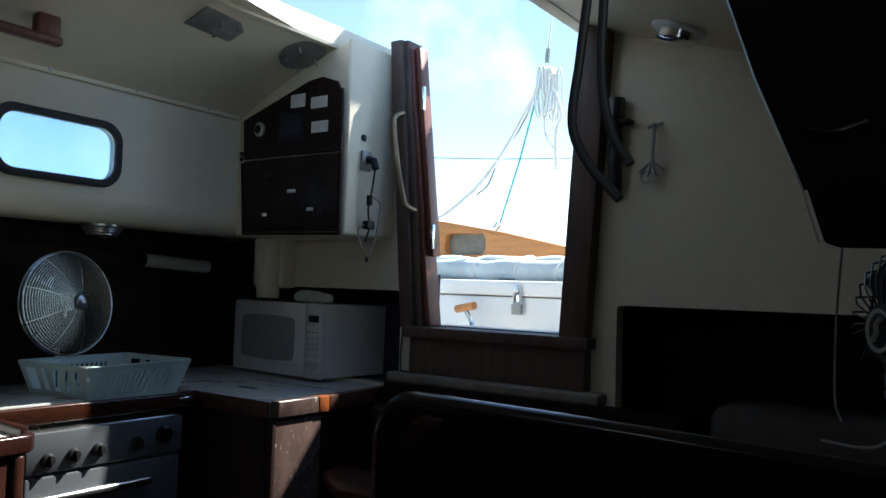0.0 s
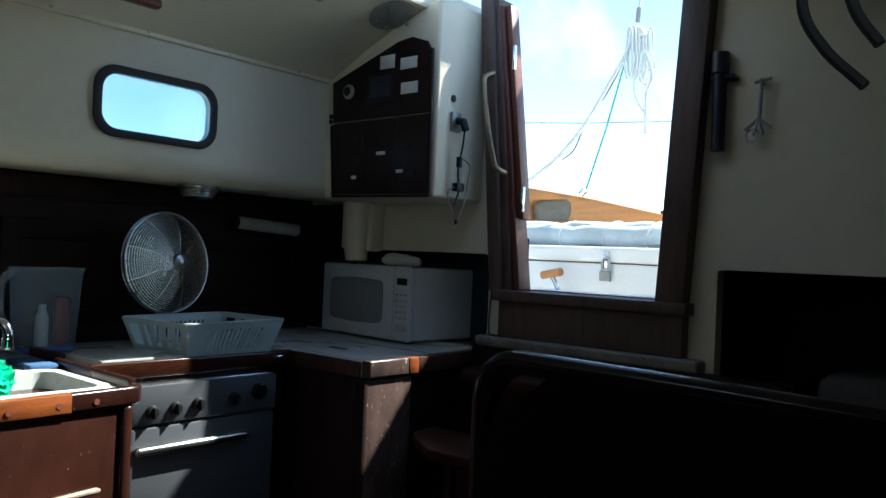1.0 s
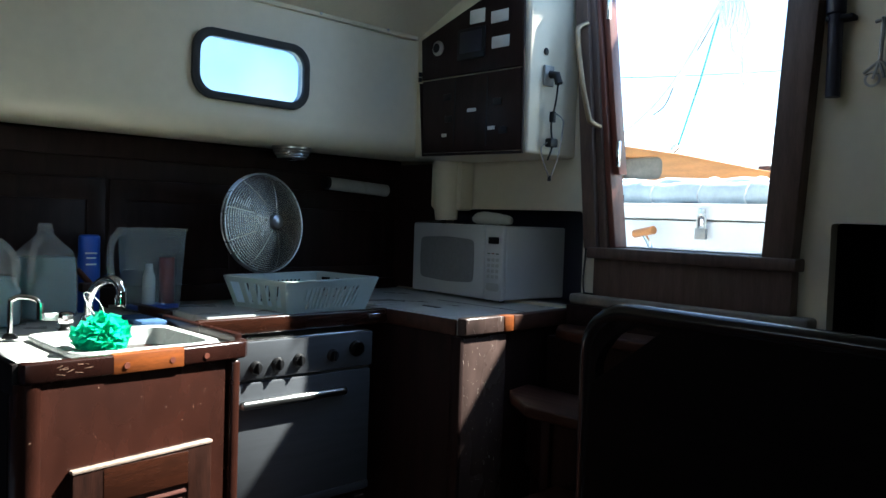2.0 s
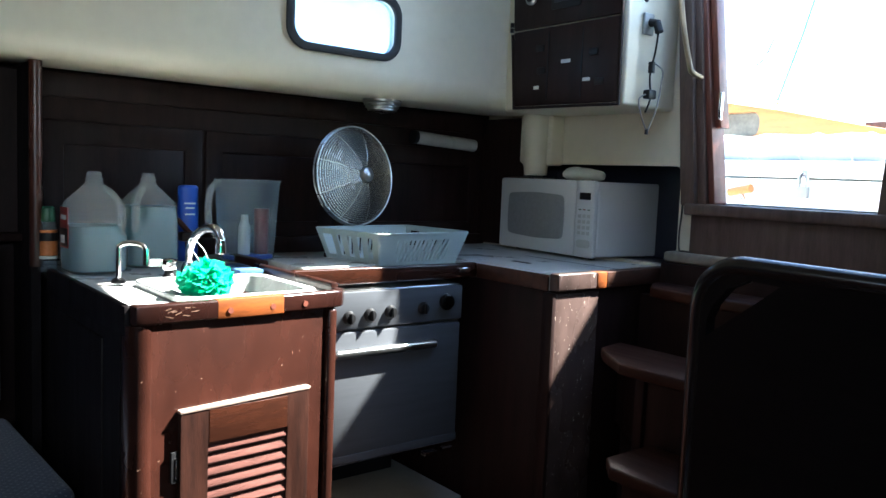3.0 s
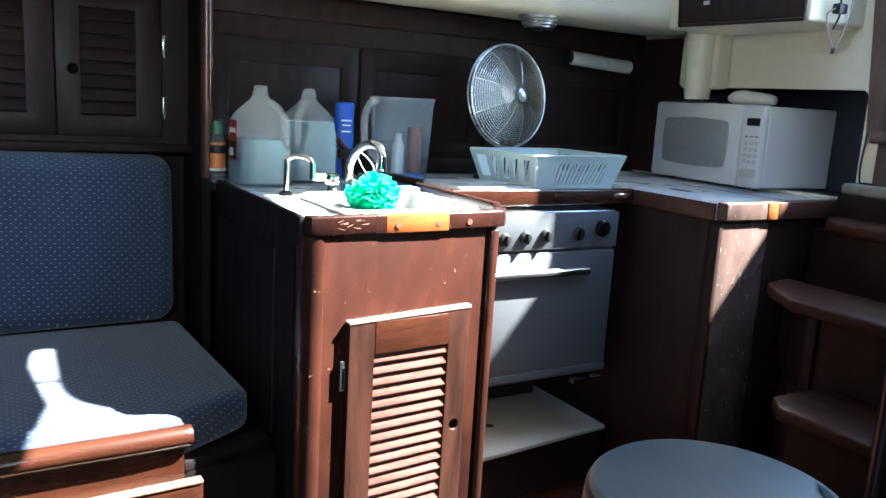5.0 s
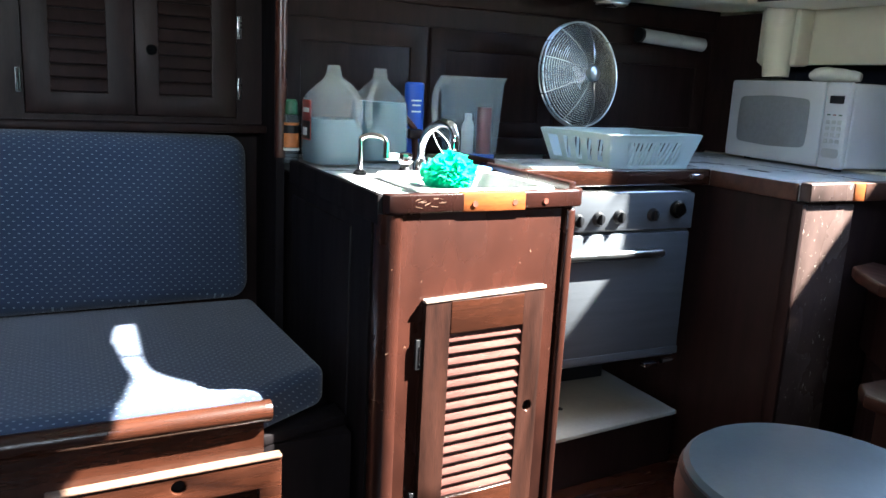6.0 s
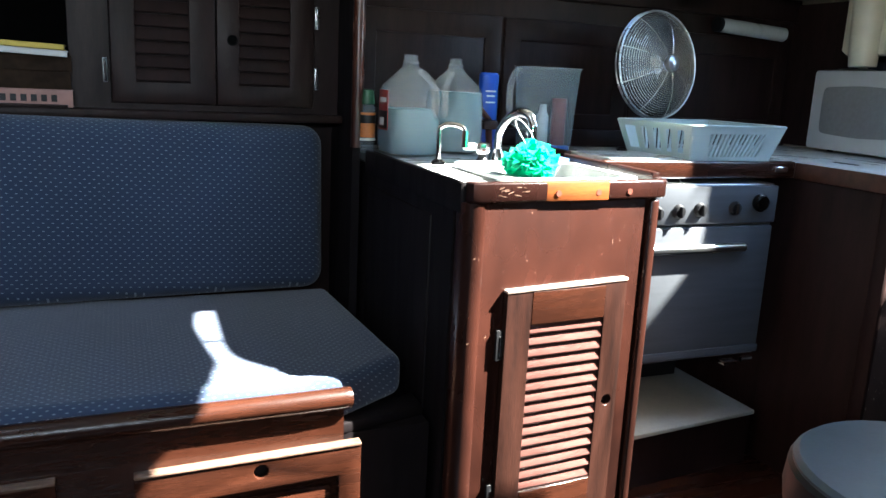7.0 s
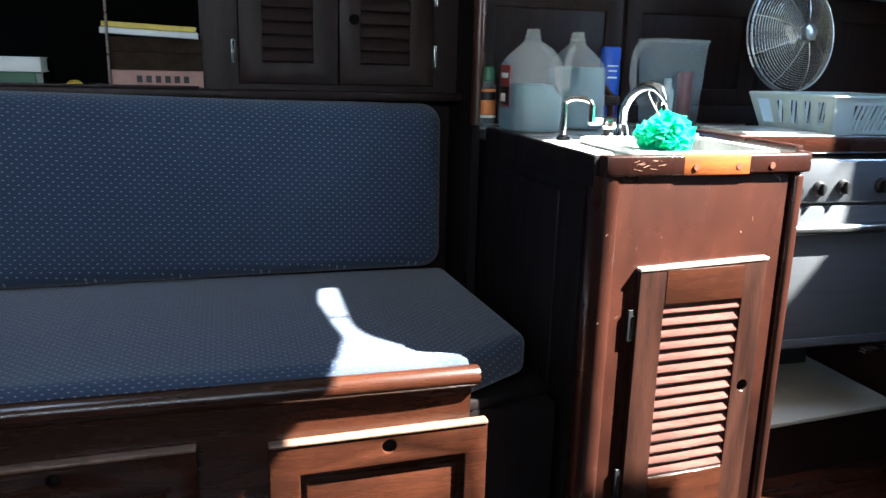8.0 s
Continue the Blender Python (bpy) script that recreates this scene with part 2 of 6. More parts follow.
def prism(outline, z0, z1, bevel=0.0, seg=2, bm=None, holes=()):
    """A flat outline (x, y) raised from z0 to z1."""
    tmp = bmesh.new()
    if not holes:
        vs = [tmp.verts.new((x, y, z0)) for x, y in outline]
        tmp.faces.new(vs)
    else:
        edges = []
        for loop in (outline, *holes):
            vs = [tmp.verts.new((x, y, z0)) for x, y in loop]
            edges += [tmp.edges.new((vs[i], vs[(i + 1) % len(vs)])) for i in range(len(vs))]
        bmesh.ops.triangle_fill(tmp, use_beauty=True, use_dissolve=True, edges=edges)
    out = bmesh.ops.extrude_face_region(tmp, geom=list(tmp.faces))
    bmesh.ops.translate(tmp, vec=(0, 0, z1 - z0), verts=[v for v in out["geom"] if isinstance(v, bmesh.types.BMVert)])
    bmesh.ops.recalc_face_normals(tmp, faces=tmp.faces)
    if bevel:
        edges = [e for e in tmp.edges if len(e.link_faces) == 2 and e.calc_face_angle() > radians(60)]
        bmesh.ops.bevel(tmp, geom=edges, offset=bevel, segments=seg, profile=0.5, affect="EDGES", clamp_overlap=True)
    return merge(bm, tmp)


def rounded(x0, x1, y0, y1, r, n=5):
    """The outline of a rectangle with round corners."""
    out = []
    for cx, cy, a in ((x1 - r, y1 - r, 0), (x0 + r, y1 - r, 90), (x0 + r, y0 + r, 180), (x1 - r, y0 + r, 270)):
        out += [(cx + r * math.cos(radians(a + 90 * i / n)), cy + r * math.sin(radians(a + 90 * i / n))) for i in range(n + 1)]
    return out


def disc(u, v, r, n=18):
    """The outline of a round hole."""
    return [(u + r * math.cos(2 * math.pi * i / n), v + r * math.sin(2 * math.pi * i / n)) for i in range(n)]


# poses that lay a prism's outline on an upright plane: outline (u, v), depth along the normal
ON_X = Matrix(((0, 0, 1, 0), (1, 0, 0, 0), (0, 1, 0, 0), (0, 0, 0, 1)))   # u = y, v = z, depth = +x
ON_Y = Matrix(((1, 0, 0, 0), (0, 0, -1, 0), (0, 1, 0, 0), (0, 0, 0, 1)))  # u = x, v = z, depth = -y


def slab_x(outline, x0, x1, bevel=0.0, bm=None, holes=(), seg=2):
    """An outline (y, z) that reaches from x0 to x1."""
    return merge(bm, prism(outline, x0, x1, bevel, seg, holes=holes), ON_X)


def slab_y(outline, y0, y1, bevel=0.0, bm=None, holes=(), seg=2):
    """An outline (x, z) that reaches from y0 to y1."""
    return merge(bm, prism(outline, -y0, -y1, bevel, seg, holes=holes), ON_Y)


def rect(a0, a1, b0, b1):
    return [(a0, b0), (a1, b0), (a1, b1), (a0, b1)]


def tube(points, r, n=8, bm=None, closed=False, ends=True):
    """A round bar swept along points; r may be one radius or one for each point."""
    tmp = bmesh.new()
    pts = [Vector(p) for p in points]
    k = len(pts)
    rings = []
    side = None
    for i, p in enumerate(pts):
        if closed:
            way = pts[(i + 1) % k] - pts[i - 1]
        else:
            way = pts[min(i + 1, k - 1)] - pts[max(i - 1, 0)]
        way.normalize()
        if side is None:
            side = way.orthogonal().normalized()
        else:
            side = (side - way * side.dot(way)).normalized()
        up = way.cross(side)
        rad = r[i] if isinstance(r, (list, tuple)) else r
        rings.append([tmp.verts.new(p + rad * (math.cos(2 * math.pi * j / n) * side + math.sin(2 * math.pi * j / n) * up)) for j in range(n)])
    for i in range(k if closed else k - 1):
        a, b = rings[i], rings[(i + 1) % k]
        for j in range(n):
            tmp.faces.new((a[j], a[(j + 1) % n], b[(j + 1) % n], b[j]))
    if ends and not closed:
        tmp.faces.new(rings[0][::-1])
        tmp.faces.new(rings[-1])
    return merge(bm, tmp)


def lathe(profile, n=24, m=None, bm=None):
    """A profile of (radius, height) turned round z."""
    tmp = bmesh.new()
    rings = []
    for r, z in profile:
        if r < 1e-5:
            rings.append([tmp.verts.new((0, 0, z))])
        else:
            rings.append([tmp.verts.new((r * math.cos(2 * math.pi * j / n), r * math.sin(2 * math.pi * j / n), z)) for j in range(n)])
    for a, b in zip(rings, rings[1:]):
        for j in range(n):
            q = [a[j % len(a)], a[(j + 1) % len(a)], b[(j + 1) % len(b)], b[j % len(b)]]
            q = list(dict.fromkeys(q))
            if len(q) > 2:
                tmp.faces.new(q)
    return merge(bm, tmp, m)


def spline(points, steps=6):
    """A smooth line through the points."""
    p = [Vector(q) for q in points]
    p = [2 * p[0] - p[1]] + p + [2 * p[-1] - p[-2]]
    out = []
    for i in range(1, len(p) - 2):
        for s in range(steps):
            t = s / steps
            a, b, c, d = p[i - 1], p[i], p[i + 1], p[i + 2]
            out.append(0.5 * (2 * b + (c - a) * t + (2 * a - 5 * b + 4 * c - d) * t * t + (3 * b - a - 3 * c + d) * t ** 3))
    return out + [p[-2]]


def wpart(name, bm, mat, parent, label="", smooth=30.0):
    """A part whose mesh is given in the place's own metres."""
    root = parent
    while root.parent is not None:
        root = root.parent
    bmesh.ops.transform(bm, matrix=root.matrix_basis.inverted(), verts=bm.verts)
    return part(name, bm, mat, parent, label, smooth)


# ---------------------------------------------------------------- the cabin shell
BULK = 2.29            # the face of the aft bulkhead
HULL = -2.80           # the hull lining behind galley and settee
FORE = -1.9            # where the cabin ends behind the camera
STAR = 0.75            # the other side of the cabin

bm = box(HULL - 0.3, STAR + 0.3, FORE, BULK + 0.06, -0.06, -0.012)
floor = solid("floor", bm, DARKWOOD, "dark varnished wooden cabin sole", "floor", "structure")

# hull lining, low: dark wood from the sole to the side deck
bm = box(HULL - 0.04, HULL, FORE, BULK + 0.06, -0.012, 1.54)
solid("wall_port", bm, DARKWOOD, "dark wood lining along the hull side", "wall", "structure")

# side deck and coach-roof side in one cream moulding with an oblong window
WIN = rounded(1.108, 1.492, 1.657, 1.835, 0.055, 6)


def moulding_profile():
    pts = [(HULL - 0.03, 1.54), (-2.47, 1.526)]
    pts += [(-2.47 + 0.07 * math.sin(radians(a)), 1.596 - 0.07 * math.cos(radians(a))) for a in range(15, 91, 15)]
    return pts


bm = bmesh.new()
prof = moulding_profile()
vs0 = prof + [(-2.40, 1.60), (HULL - 0.03, 1.60)]
bm = slab_y(vs0, FORE, BULK, bm=bm)
side_deck = solid("side_deck", bm, CREAM, "cream gelcoat underside of the side deck", "wall", "structure", smooth=50)
bm = slab_x(rect(FORE, BULK, 1.60, 2.02), -2.43, -2.40, holes=[WIN])
wall = solid("wall_coachroof", bm, CREAM, "cream gelcoat coach-roof side with an oblong window", "wall", "structure")

# the overhead: a cambered cream sheet with the companionway hatch cut out
CAMBER = [(-2.40, 1.975), (-2.22, 2.065), (-2.03, 2.145), (-1.86, 2.205), (-1.485, 2.25), (-1.11, 2.21), (-0.85, 2.13), (-0.60, 2.055), (-0.1, 1.93), (0.79, 1.80)]
HATCH_X0, HATCH_X1, HATCH_Y0 = -1.90, -1.11, 1.305
SALON_Y0, SALON_Y1 = -1.25, -0.85    # an assumed open saloon hatch over the settee, unseen, added to brighten the cabin


def ceiling_piece(xs, y0, y1, bm):
    thick = 0.035
    lower = list(xs)
    upper = [(x, z + thick) for x, z in reversed(xs)]
    return slab_y(lower + upper, y0, y1, bm=bm)


bm = bmesh.new()
PORT = [CAMBER[0], CAMBER[1], CAMBER[2], (HATCH_X0, 2.191)]
bm = ceiling_piece(PORT, FORE, BULK, bm)
for y0, y1 in ((FORE, SALON_Y0), (SALON_Y1, HATCH_Y0)):
    bm = ceiling_piece([PORT[3], CAMBER[3], CAMBER[4], CAMBER[5]], y0, y1, bm)
bm = ceiling_piece(CAMBER[5:], FORE, BULK, bm)
# unseen plates added to shape the sun patch: a slit by the fore edge, a thin bar across it, a slight bulge of the edge
for outline, z in (
        ([(-1.899, 1.358), (-1.66, 1.352), (-1.58, 1.352), (-1.52, 1.366), (-1.48, 1.390), (-1.44, 1.425), (-1.415, 1.455), (-1.83, 1.50), (-1.899, 1.80)], 2.192),
        ([(-1.75, 1.250), (-1.36, 1.250), (-1.36, 1.300), (-1.42, 1.312), (-1.50, 1.330), (-1.62, 1.316), (-1.75, 1.306)], 2.215),
        ([(-1.646, 1.296), (-1.637, 1.296), (-1.633, 1.36), (-1.642, 1.36)], 2.205)):
    bm = prism(outline, z, z + 0.02, bm=bm)
ceiling = solid("ceiling", bm, CEIL, "cream cambered overhead with an open hatch", "ceiling", "structure", smooth=40)

# aft bulkhead with the tapered companionway
JL = ((-1.625, 1.205), (-1.745, 2.24))
JR = ((-1.120, 1.205), (-1.065, 2.24))
OPEN = [(JL[0][0], 1.205), (JR[0][0], 1.205), (JR[1][0], 2.6), (JL[1][0] - 0.03, 2.6)]
outline = [(HULL, -0.012), (STAR + 0.04, -0.012), (STAR + 0.04, 1.86), (-0.1, 1.95), (-0.60, 2.075), (-1.035, 2.235), (JR[1][0] + 0.03, 2.24), (JR[0][0] + 0.03, 1.19), (JL[0][0] - 0.10, 1.19), (JL[1][0] - 0.075, 2.24), (-1.86, 2.22), (-2.03, 2.16), (-2.40, 2.0), (HULL, 1.6)]
BERTH = rounded(-0.948, 0.30, 0.60, 1.312, 0.012)
NICHE = [(-2.50, 0.985), (-1.79, 0.985)] + [(-1.815 + 0.025 * math.cos(radians(a)), 1.308 + 0.025 * math.sin(radians(a))) for a in range(0, 91, 30)] + [(-2.50, 1.333)]
bm = slab_y(outline, BULK + 0.05, BULK, holes=[BERTH, NICHE])
solid("wall_aft", bm, CREAM, "cream painted aft bulkhead with a tapered companionway", "wall", "structure")

# plain walls that close the cabin, with unseen ports added to let in light
solid("wall_fore", box(HULL - 0.3, STAR + 0.3, FORE - 0.05, FORE, -0.012, 2.4), DARKWOOD, "dark wooden bulkhead closing the cabin", "wall", "structure")
bm = slab_x(rect(FORE, BULK, -0.012, 2.0), STAR, STAR + 0.05, holes=[rounded(-1.6, -1.0, 1.45, 1.72, 0.05), rounded(-0.75, -0.1, 1.45, 1.72, 0.05)])
solid("wall_starboard", bm, DARKWOOD, "dark wooden lining of the other cabin side with two assumed ports", "wall", "structure")

# hatch coamings round the opening overhead
bm = box(HATCH_X0 - 0.05, HATCH_X0 - 0.001, HATCH_Y0, BULK + 0.05, 2.18, 2.262, 0.006)
solid("hatch_coaming", bm, CEIL, "cream coaming along the companionway hatch", "hatch coaming", "structure")
bm = box(HATCH_X1 + 0.001, HATCH_X1 + 0.05, HATCH_Y0 - 0.05, BULK + 0.05, 2.19, 2.285, 0.006)
solid("hatch_coaming", bm, CEIL, "cream coaming along the companionway hatch", "hatch coaming", "structure")
bm = box(HATCH_X0 - 0.12, HATCH_X1 + 0.12, SALON_Y1 + 0.2, HATCH_Y0 - 0.005, 2.29, 2.32, 0.006)
solid("sliding_hatch", bm, WHITE, "white sliding hatch pushed open overhead", "hatch", "structure")

# window frame and pane
bm = slab_x(rounded(1.086, 1.512, 1.637, 1.857, 0.07, 8), -2.4, -2.383, 0.006, holes=[rounded(1.113, 1.487, 1.662, 1.831, 0.052, 8)])
win = thing("window_1", (-2.4, 1.3, 1.63), "oblong cabin window in a black rubber frame", "window", kind="structure")
wpart("window_frame", bm, RUBBER, win, "black rubber frame with round corners")
pane = wpart("pane", slab_x(rounded(1.104, 1.496, 1.653, 1.839, 0.05, 6), -2.418, -2.412), FROST, win, "pale acrylic pane")
pane.visible_shadow = False

# ---------------------------------------------------------------- companionway frame
comp = thing("companionway_frame", (-1.37, BULK, 1.06), "weathered dark wooden companionway frame with a deep sill", "door frame", kind="structure")
def jamb(a, b, w0, w1, y0, y1):
    (xa, za), (xb, zb) = a, b
    return slab_y([(xa - w0, za), (xa + w1, za), (xb + w1, zb), (xb - w0, zb)], y1, y0, 0.006)
wpart("jamb", jamb((-1.695, 1.20), (-1.790, 2.262), 0.055, 0.0, 2.235, 2.345), GREYWOOD, comp)
wpart("stop", jamb((-1.662, 1.20), (-1.772, 2.262), 0.032, 0.0, 2.252, 2.342), GREYWOOD, comp, "inner stop strip")
wpart("jamb", jamb((-1.120, 1.20), (-1.062, 2.25), 0.0, 0.09, 2.235, 2.345), GREYWOOD, comp)
wpart("sill", box(-1.73, -1.015, 2.225, 2.42, 1.17, 1.208, 0.006), GREYWOOD, comp, "worn sill, pale-edged by the sun strip")
wpart("handle", tube(spline([(-1.772, 2.240, 1.985), (-1.782, 2.205, 1.965), (-1.778, 2.195, 1.93), (-1.752, 2.19, 1.79), (-1.722, 2.195, 1.66), (-1.715, 2.205, 1.635), (-1.705, 2.242, 1.622)], 5), 0.0092, 12), BRONZE, comp, "long worn bronze grab handle")
# sunlight on the outer sill, put in as a pale strip
wpart("sill_sun_strip", box(-1.665, -1.085, 2.34, 2.432, 1.2085, 1.2135, 0.002), LAMINATE, comp, "pale strip standing in for sun on the outer sill")
wpart("sill_board", box(-1.712, -1.03, 2.245, 2.30, 1.02, 1.172, 0.006), GREYWOOD, comp)

# dark spaces behind the bulkhead; the niche's navy puts in its shade
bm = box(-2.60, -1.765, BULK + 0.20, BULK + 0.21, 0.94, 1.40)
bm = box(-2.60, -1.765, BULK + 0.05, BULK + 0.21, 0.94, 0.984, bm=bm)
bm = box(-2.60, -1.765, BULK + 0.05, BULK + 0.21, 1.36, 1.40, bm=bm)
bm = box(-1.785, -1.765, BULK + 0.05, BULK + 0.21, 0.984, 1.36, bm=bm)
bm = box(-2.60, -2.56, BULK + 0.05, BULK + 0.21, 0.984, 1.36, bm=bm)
solid("niche", bm, NAVY, "niche behind the microwave, lined navy for its shade", "niche", "structure")
# berth lined in near-black wood, its shade put into the colour
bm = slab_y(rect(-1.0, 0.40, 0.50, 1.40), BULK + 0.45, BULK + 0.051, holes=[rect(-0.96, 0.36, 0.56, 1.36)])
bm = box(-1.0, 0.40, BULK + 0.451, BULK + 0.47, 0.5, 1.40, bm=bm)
solid("quarter_berth", bm, SHADEWOOD, "quarter berth opening in the bulkhead, black wood for its shade", "berth", "structure")
solid("berth_cushion", box(-0.70, 0.28, BULK + 0.10, BULK + 0.44, 0.606, 1.03, 0.05, 3), GREYCLOTH, "dull grey-brown cushion lying in the quarter berth", "cushion")

# dark corner panel beside the niche and cream bracket over the microwave
solid("wall_panel", box(HULL, -2.50, 2.262, BULK, 0.985, 1.52), DARKWOOD, "dark wood panel in the galley corner", "wall panel", "structure")
bracket = thing("wall_bracket", (-2.43, BULK, 1.29), "cream moulded bracket under the side deck", "bracket", kind="structure")
wpart("web", slab_y([(-2.52, 1.53), (-2.52, 1.34), (-2.50, 1.325), (-2.34, 1.325), (-2.34, 1.53)], BULK, 2.215, 0.012), CREAM, bracket)
wpart("column", tube([(-2.415, 2.205, 1.53), (-2.412, 2.205, 1.34), (-2.410, 2.205, 1.285)], [0.056, 0.05, 0.045], 18), CREAM, bracket)

# batten with screws along the seam of the overhead
seam = thing("seam_batten", (-2.40, 0.3, 1.985), "pale screwed batten along the overhead seam", "trim", kind="structure")
wpart("batten", box(-2.402, -2.386, FORE, 2.0, 1.968, 1.992, 0.004), CREAM, seam)
for i in range(9):
    wpart("screw", lathe([(0.006, 0), (0.005, 0.003), (0, 0.0035)], 8, pose(-2.386, 1.85 - 0.3 * i, 1.980, 0, 90, 0)), STEEL, seam)

# ---------------------------------------------------------------- sole boards
for i in range(14):
    x0 = -2.25 + i * 0.2
    bm = box(x0 + 0.002, x0 + 0.198, FORE, 1.7, -0.011, 0.0, 0.002, 1)
    p = part("plank", bm, WOOD_H, floor)

# ---------------------------------------------------------------- flecked wear


def worn_material(name, color, fleck, amount):
    m = material(name, color, 0.28, vary=0.30, scale=2.6, fine=14, stretch=(1.6, 1.6, 0.8), bump=0.04)
    n, l = m.node_tree.nodes, m.node_tree.links
    b = n["Principled BSDF"]
    old = b.inputs["Base Color"].links[0].from_socket
    tc = n.new("ShaderNodeTexCoord")
    mp = n.new("ShaderNodeMapping")
    mp.inputs["Scale"].default_value = (1, 1.6, 0.55)
    mp.inputs["Rotation"].default_value = (0.5, 0.2, 0.1)
    tx = n.new("ShaderNodeTexNoise")
    tx.inputs["Scale"].default_value = 95
    tx.inputs["Detail"].default_value = 3
    tx.inputs["Distortion"].default_value = 1.2
    l.new(tc.outputs["Object"], mp.inputs[0])
    l.new(mp.outputs[0], tx.inputs["Vector"])
    mr = n.new("ShaderNodeMapRange")
    mr.inputs["From Min"].default_value, mr.inputs["From Max"].default_value = amount, amount + 0.03
    l.new(tx.outputs["Fac"], mr.inputs["Value"])
    mx = n.new("ShaderNodeMixRGB")
    mx.inputs[2].default_value = (*fleck, 1)
    l.new(mr.outputs[0], mx.inputs[0])
    l.new(old, mx.inputs[1])
    l.new(mx.outputs[0], b.inputs["Base Color"])
    return m


WORN = worn_material("flecked_mahogany", (0.092, 0.060, 0.052), (0.55, 0.48, 0.42), 0.68)
WORNF = worn_material("chipped_fiddle_varnish", (0.024, 0.0075, 0.0052), (0.50, 0.42, 0.34), 0.725)
CABWOOD = worn_material("cabinet_mahogany", (0.032, 0.0100, 0.0064), (0.38, 0.24, 0.17), 0.728)

# ---------------------------------------------------------------- galley: sink cabinet
sinkcab = thing("sink_cabinet", (-1.82, 0.70, 0.0), "varnished mahogany sink cabinet with a louvred door", "cabinet")
body = wpart("body", prism([(-2.79, 0.458), (-1.86, 0.458), (-1.83, 0.466), (-1.812, 0.492), (-1.848, 0.925), (-1.87, 0.94), (-2.79, 0.94)], 0.09, 0.925, 0.004), CABWOOD, sinkcab)
wpart("corner_post", tube([(-1.842, 0.481, 0.09), (-1.842, 0.481, 0.925)], 0.034, 24), CABWOOD, sinkcab, "rounded corner post")
wpart("edge_post", box(-1.878, -1.842, 0.938, 0.966, 0.0, 0.925, 0.010, 3), CABWOOD, sinkcab, "narrow upright edge strip")
# settee-facing side blackened to stand for the shade it lies in
wpart("side_shade_skin", box(-2.79, -1.876, 0.4515, 0.4585, 0.092, 0.923), SHADEWOOD, sinkcab, "side skin blackened for its shade")
wpart("side_panel", box(-2.50, -2.0, 0.446, 0.458, 0.14, 0.87, 0.006), SHADEWOOD, sinkcab, "framed side panel blackened for its shade")
wpart("toe_kick", box(-2.7, -1.9, 0.5, 0.93, 0.0, 0.09), DARKWOOD, sinkcab)

FRONT = Matrix.Translation((-1.8295, 0.715, 0.0)) @ Matrix.Rotation(radians(4.75), 4, "Z") @ Matrix.Diagonal((0.52, 1.0, 1.0, 1.0))


def on_front(bm):
    bmesh.ops.transform(bm, matrix=FRONT, verts=bm.verts)
    return bm


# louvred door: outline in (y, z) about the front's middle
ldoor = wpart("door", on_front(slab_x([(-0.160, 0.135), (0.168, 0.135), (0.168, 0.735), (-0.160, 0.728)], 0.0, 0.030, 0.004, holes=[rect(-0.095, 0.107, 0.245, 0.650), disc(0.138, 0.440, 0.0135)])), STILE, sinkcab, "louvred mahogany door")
wpart("rail", on_front(box(0.0295, 0.0322, -0.094, 0.106, 0.652, 0.727, 0.001)), WOOD_H, ldoor, "upper door rail of redder wood")
wpart("rail", on_front(box(0.0295, 0.0322, -0.094, 0.106, 0.142, 0.243, 0.001)), WOOD_H, ldoor, "lower door rail of redder wood")
# bead's paleness is part wear, part sun on the top edge
wpart("top_bead", on_front(slab_x([(-0.162, 0.7275), (0.170, 0.7345), (0.170, 0.7425), (-0.162, 0.7355)], 0.0, 0.034, 0.003)), SUNEDGE, ldoor, "top edge pale with wear and painted sun glare")
wpart("backing", on_front(box(0.0005, 0.003, -0.095, 0.107, 0.245, 0.65)), DARKWOOD, ldoor)
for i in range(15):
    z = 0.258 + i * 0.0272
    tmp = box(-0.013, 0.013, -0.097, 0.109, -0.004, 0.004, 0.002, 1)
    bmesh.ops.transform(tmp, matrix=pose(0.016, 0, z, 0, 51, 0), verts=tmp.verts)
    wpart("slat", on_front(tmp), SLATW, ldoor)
# black disc behind the cut hole puts in its shade
wpart("finger_hole", on_front(lathe([(0.0, 0.0), (0.016, 0.0), (0.016, 0.001), (0.0, 0.001)], 18, pose(0.0008, 0.138, 0.440, 0, 90, 0))), SHADEWOOD, ldoor, "black disc for the shade in the finger hole")
for z in (0.61, 0.24):
    hg = wpart("hinge", on_front(box(0.004, 0.020, -0.178, -0.162, z - 0.035, z + 0.035, 0.002)), BLACK, ldoor, "blackened hinge")
    wpart("pin", on_front(tube([(0.022, -0.167, z - 0.026), (0.022, -0.167, z + 0.02)], 0.003, 8)), CHROME, hg, "bright hinge pin")

# sink worktop: laminate sheet with a basin let in, round it a wooden fiddle
top = thing("sink_worktop", (-2.3, 0.70, 0.925), "white laminate sink worktop with a dark wooden fiddle", "worktop")
BASIN = rounded(-2.190, -1.872, 0.598, 0.915, 0.045, 5)
wpart("sheet", prism([(-2.79, 0.464), (-1.82, 0.470), (-1.858, 0.980), (-2.79, 0.985)], 0.925, 0.955, holes=[BASIN]), LAMINATE, top)
fid = wpart("fiddle", prism([(-1.842, 0.458), (-1.818, 0.459), (-1.807, 0.465), (-1.803, 0.478), (-1.839, 0.955), (-1.846, 0.978), (-1.866, 0.995), (-1.90, 1.000), (-1.90, 0.980), (-1.875, 0.974), (-1.864, 0.95), (-1.829, 0.49)], 0.926, 0.969, 0.006, 3), WORNF, top, "dark front fiddle with chipped varnish")
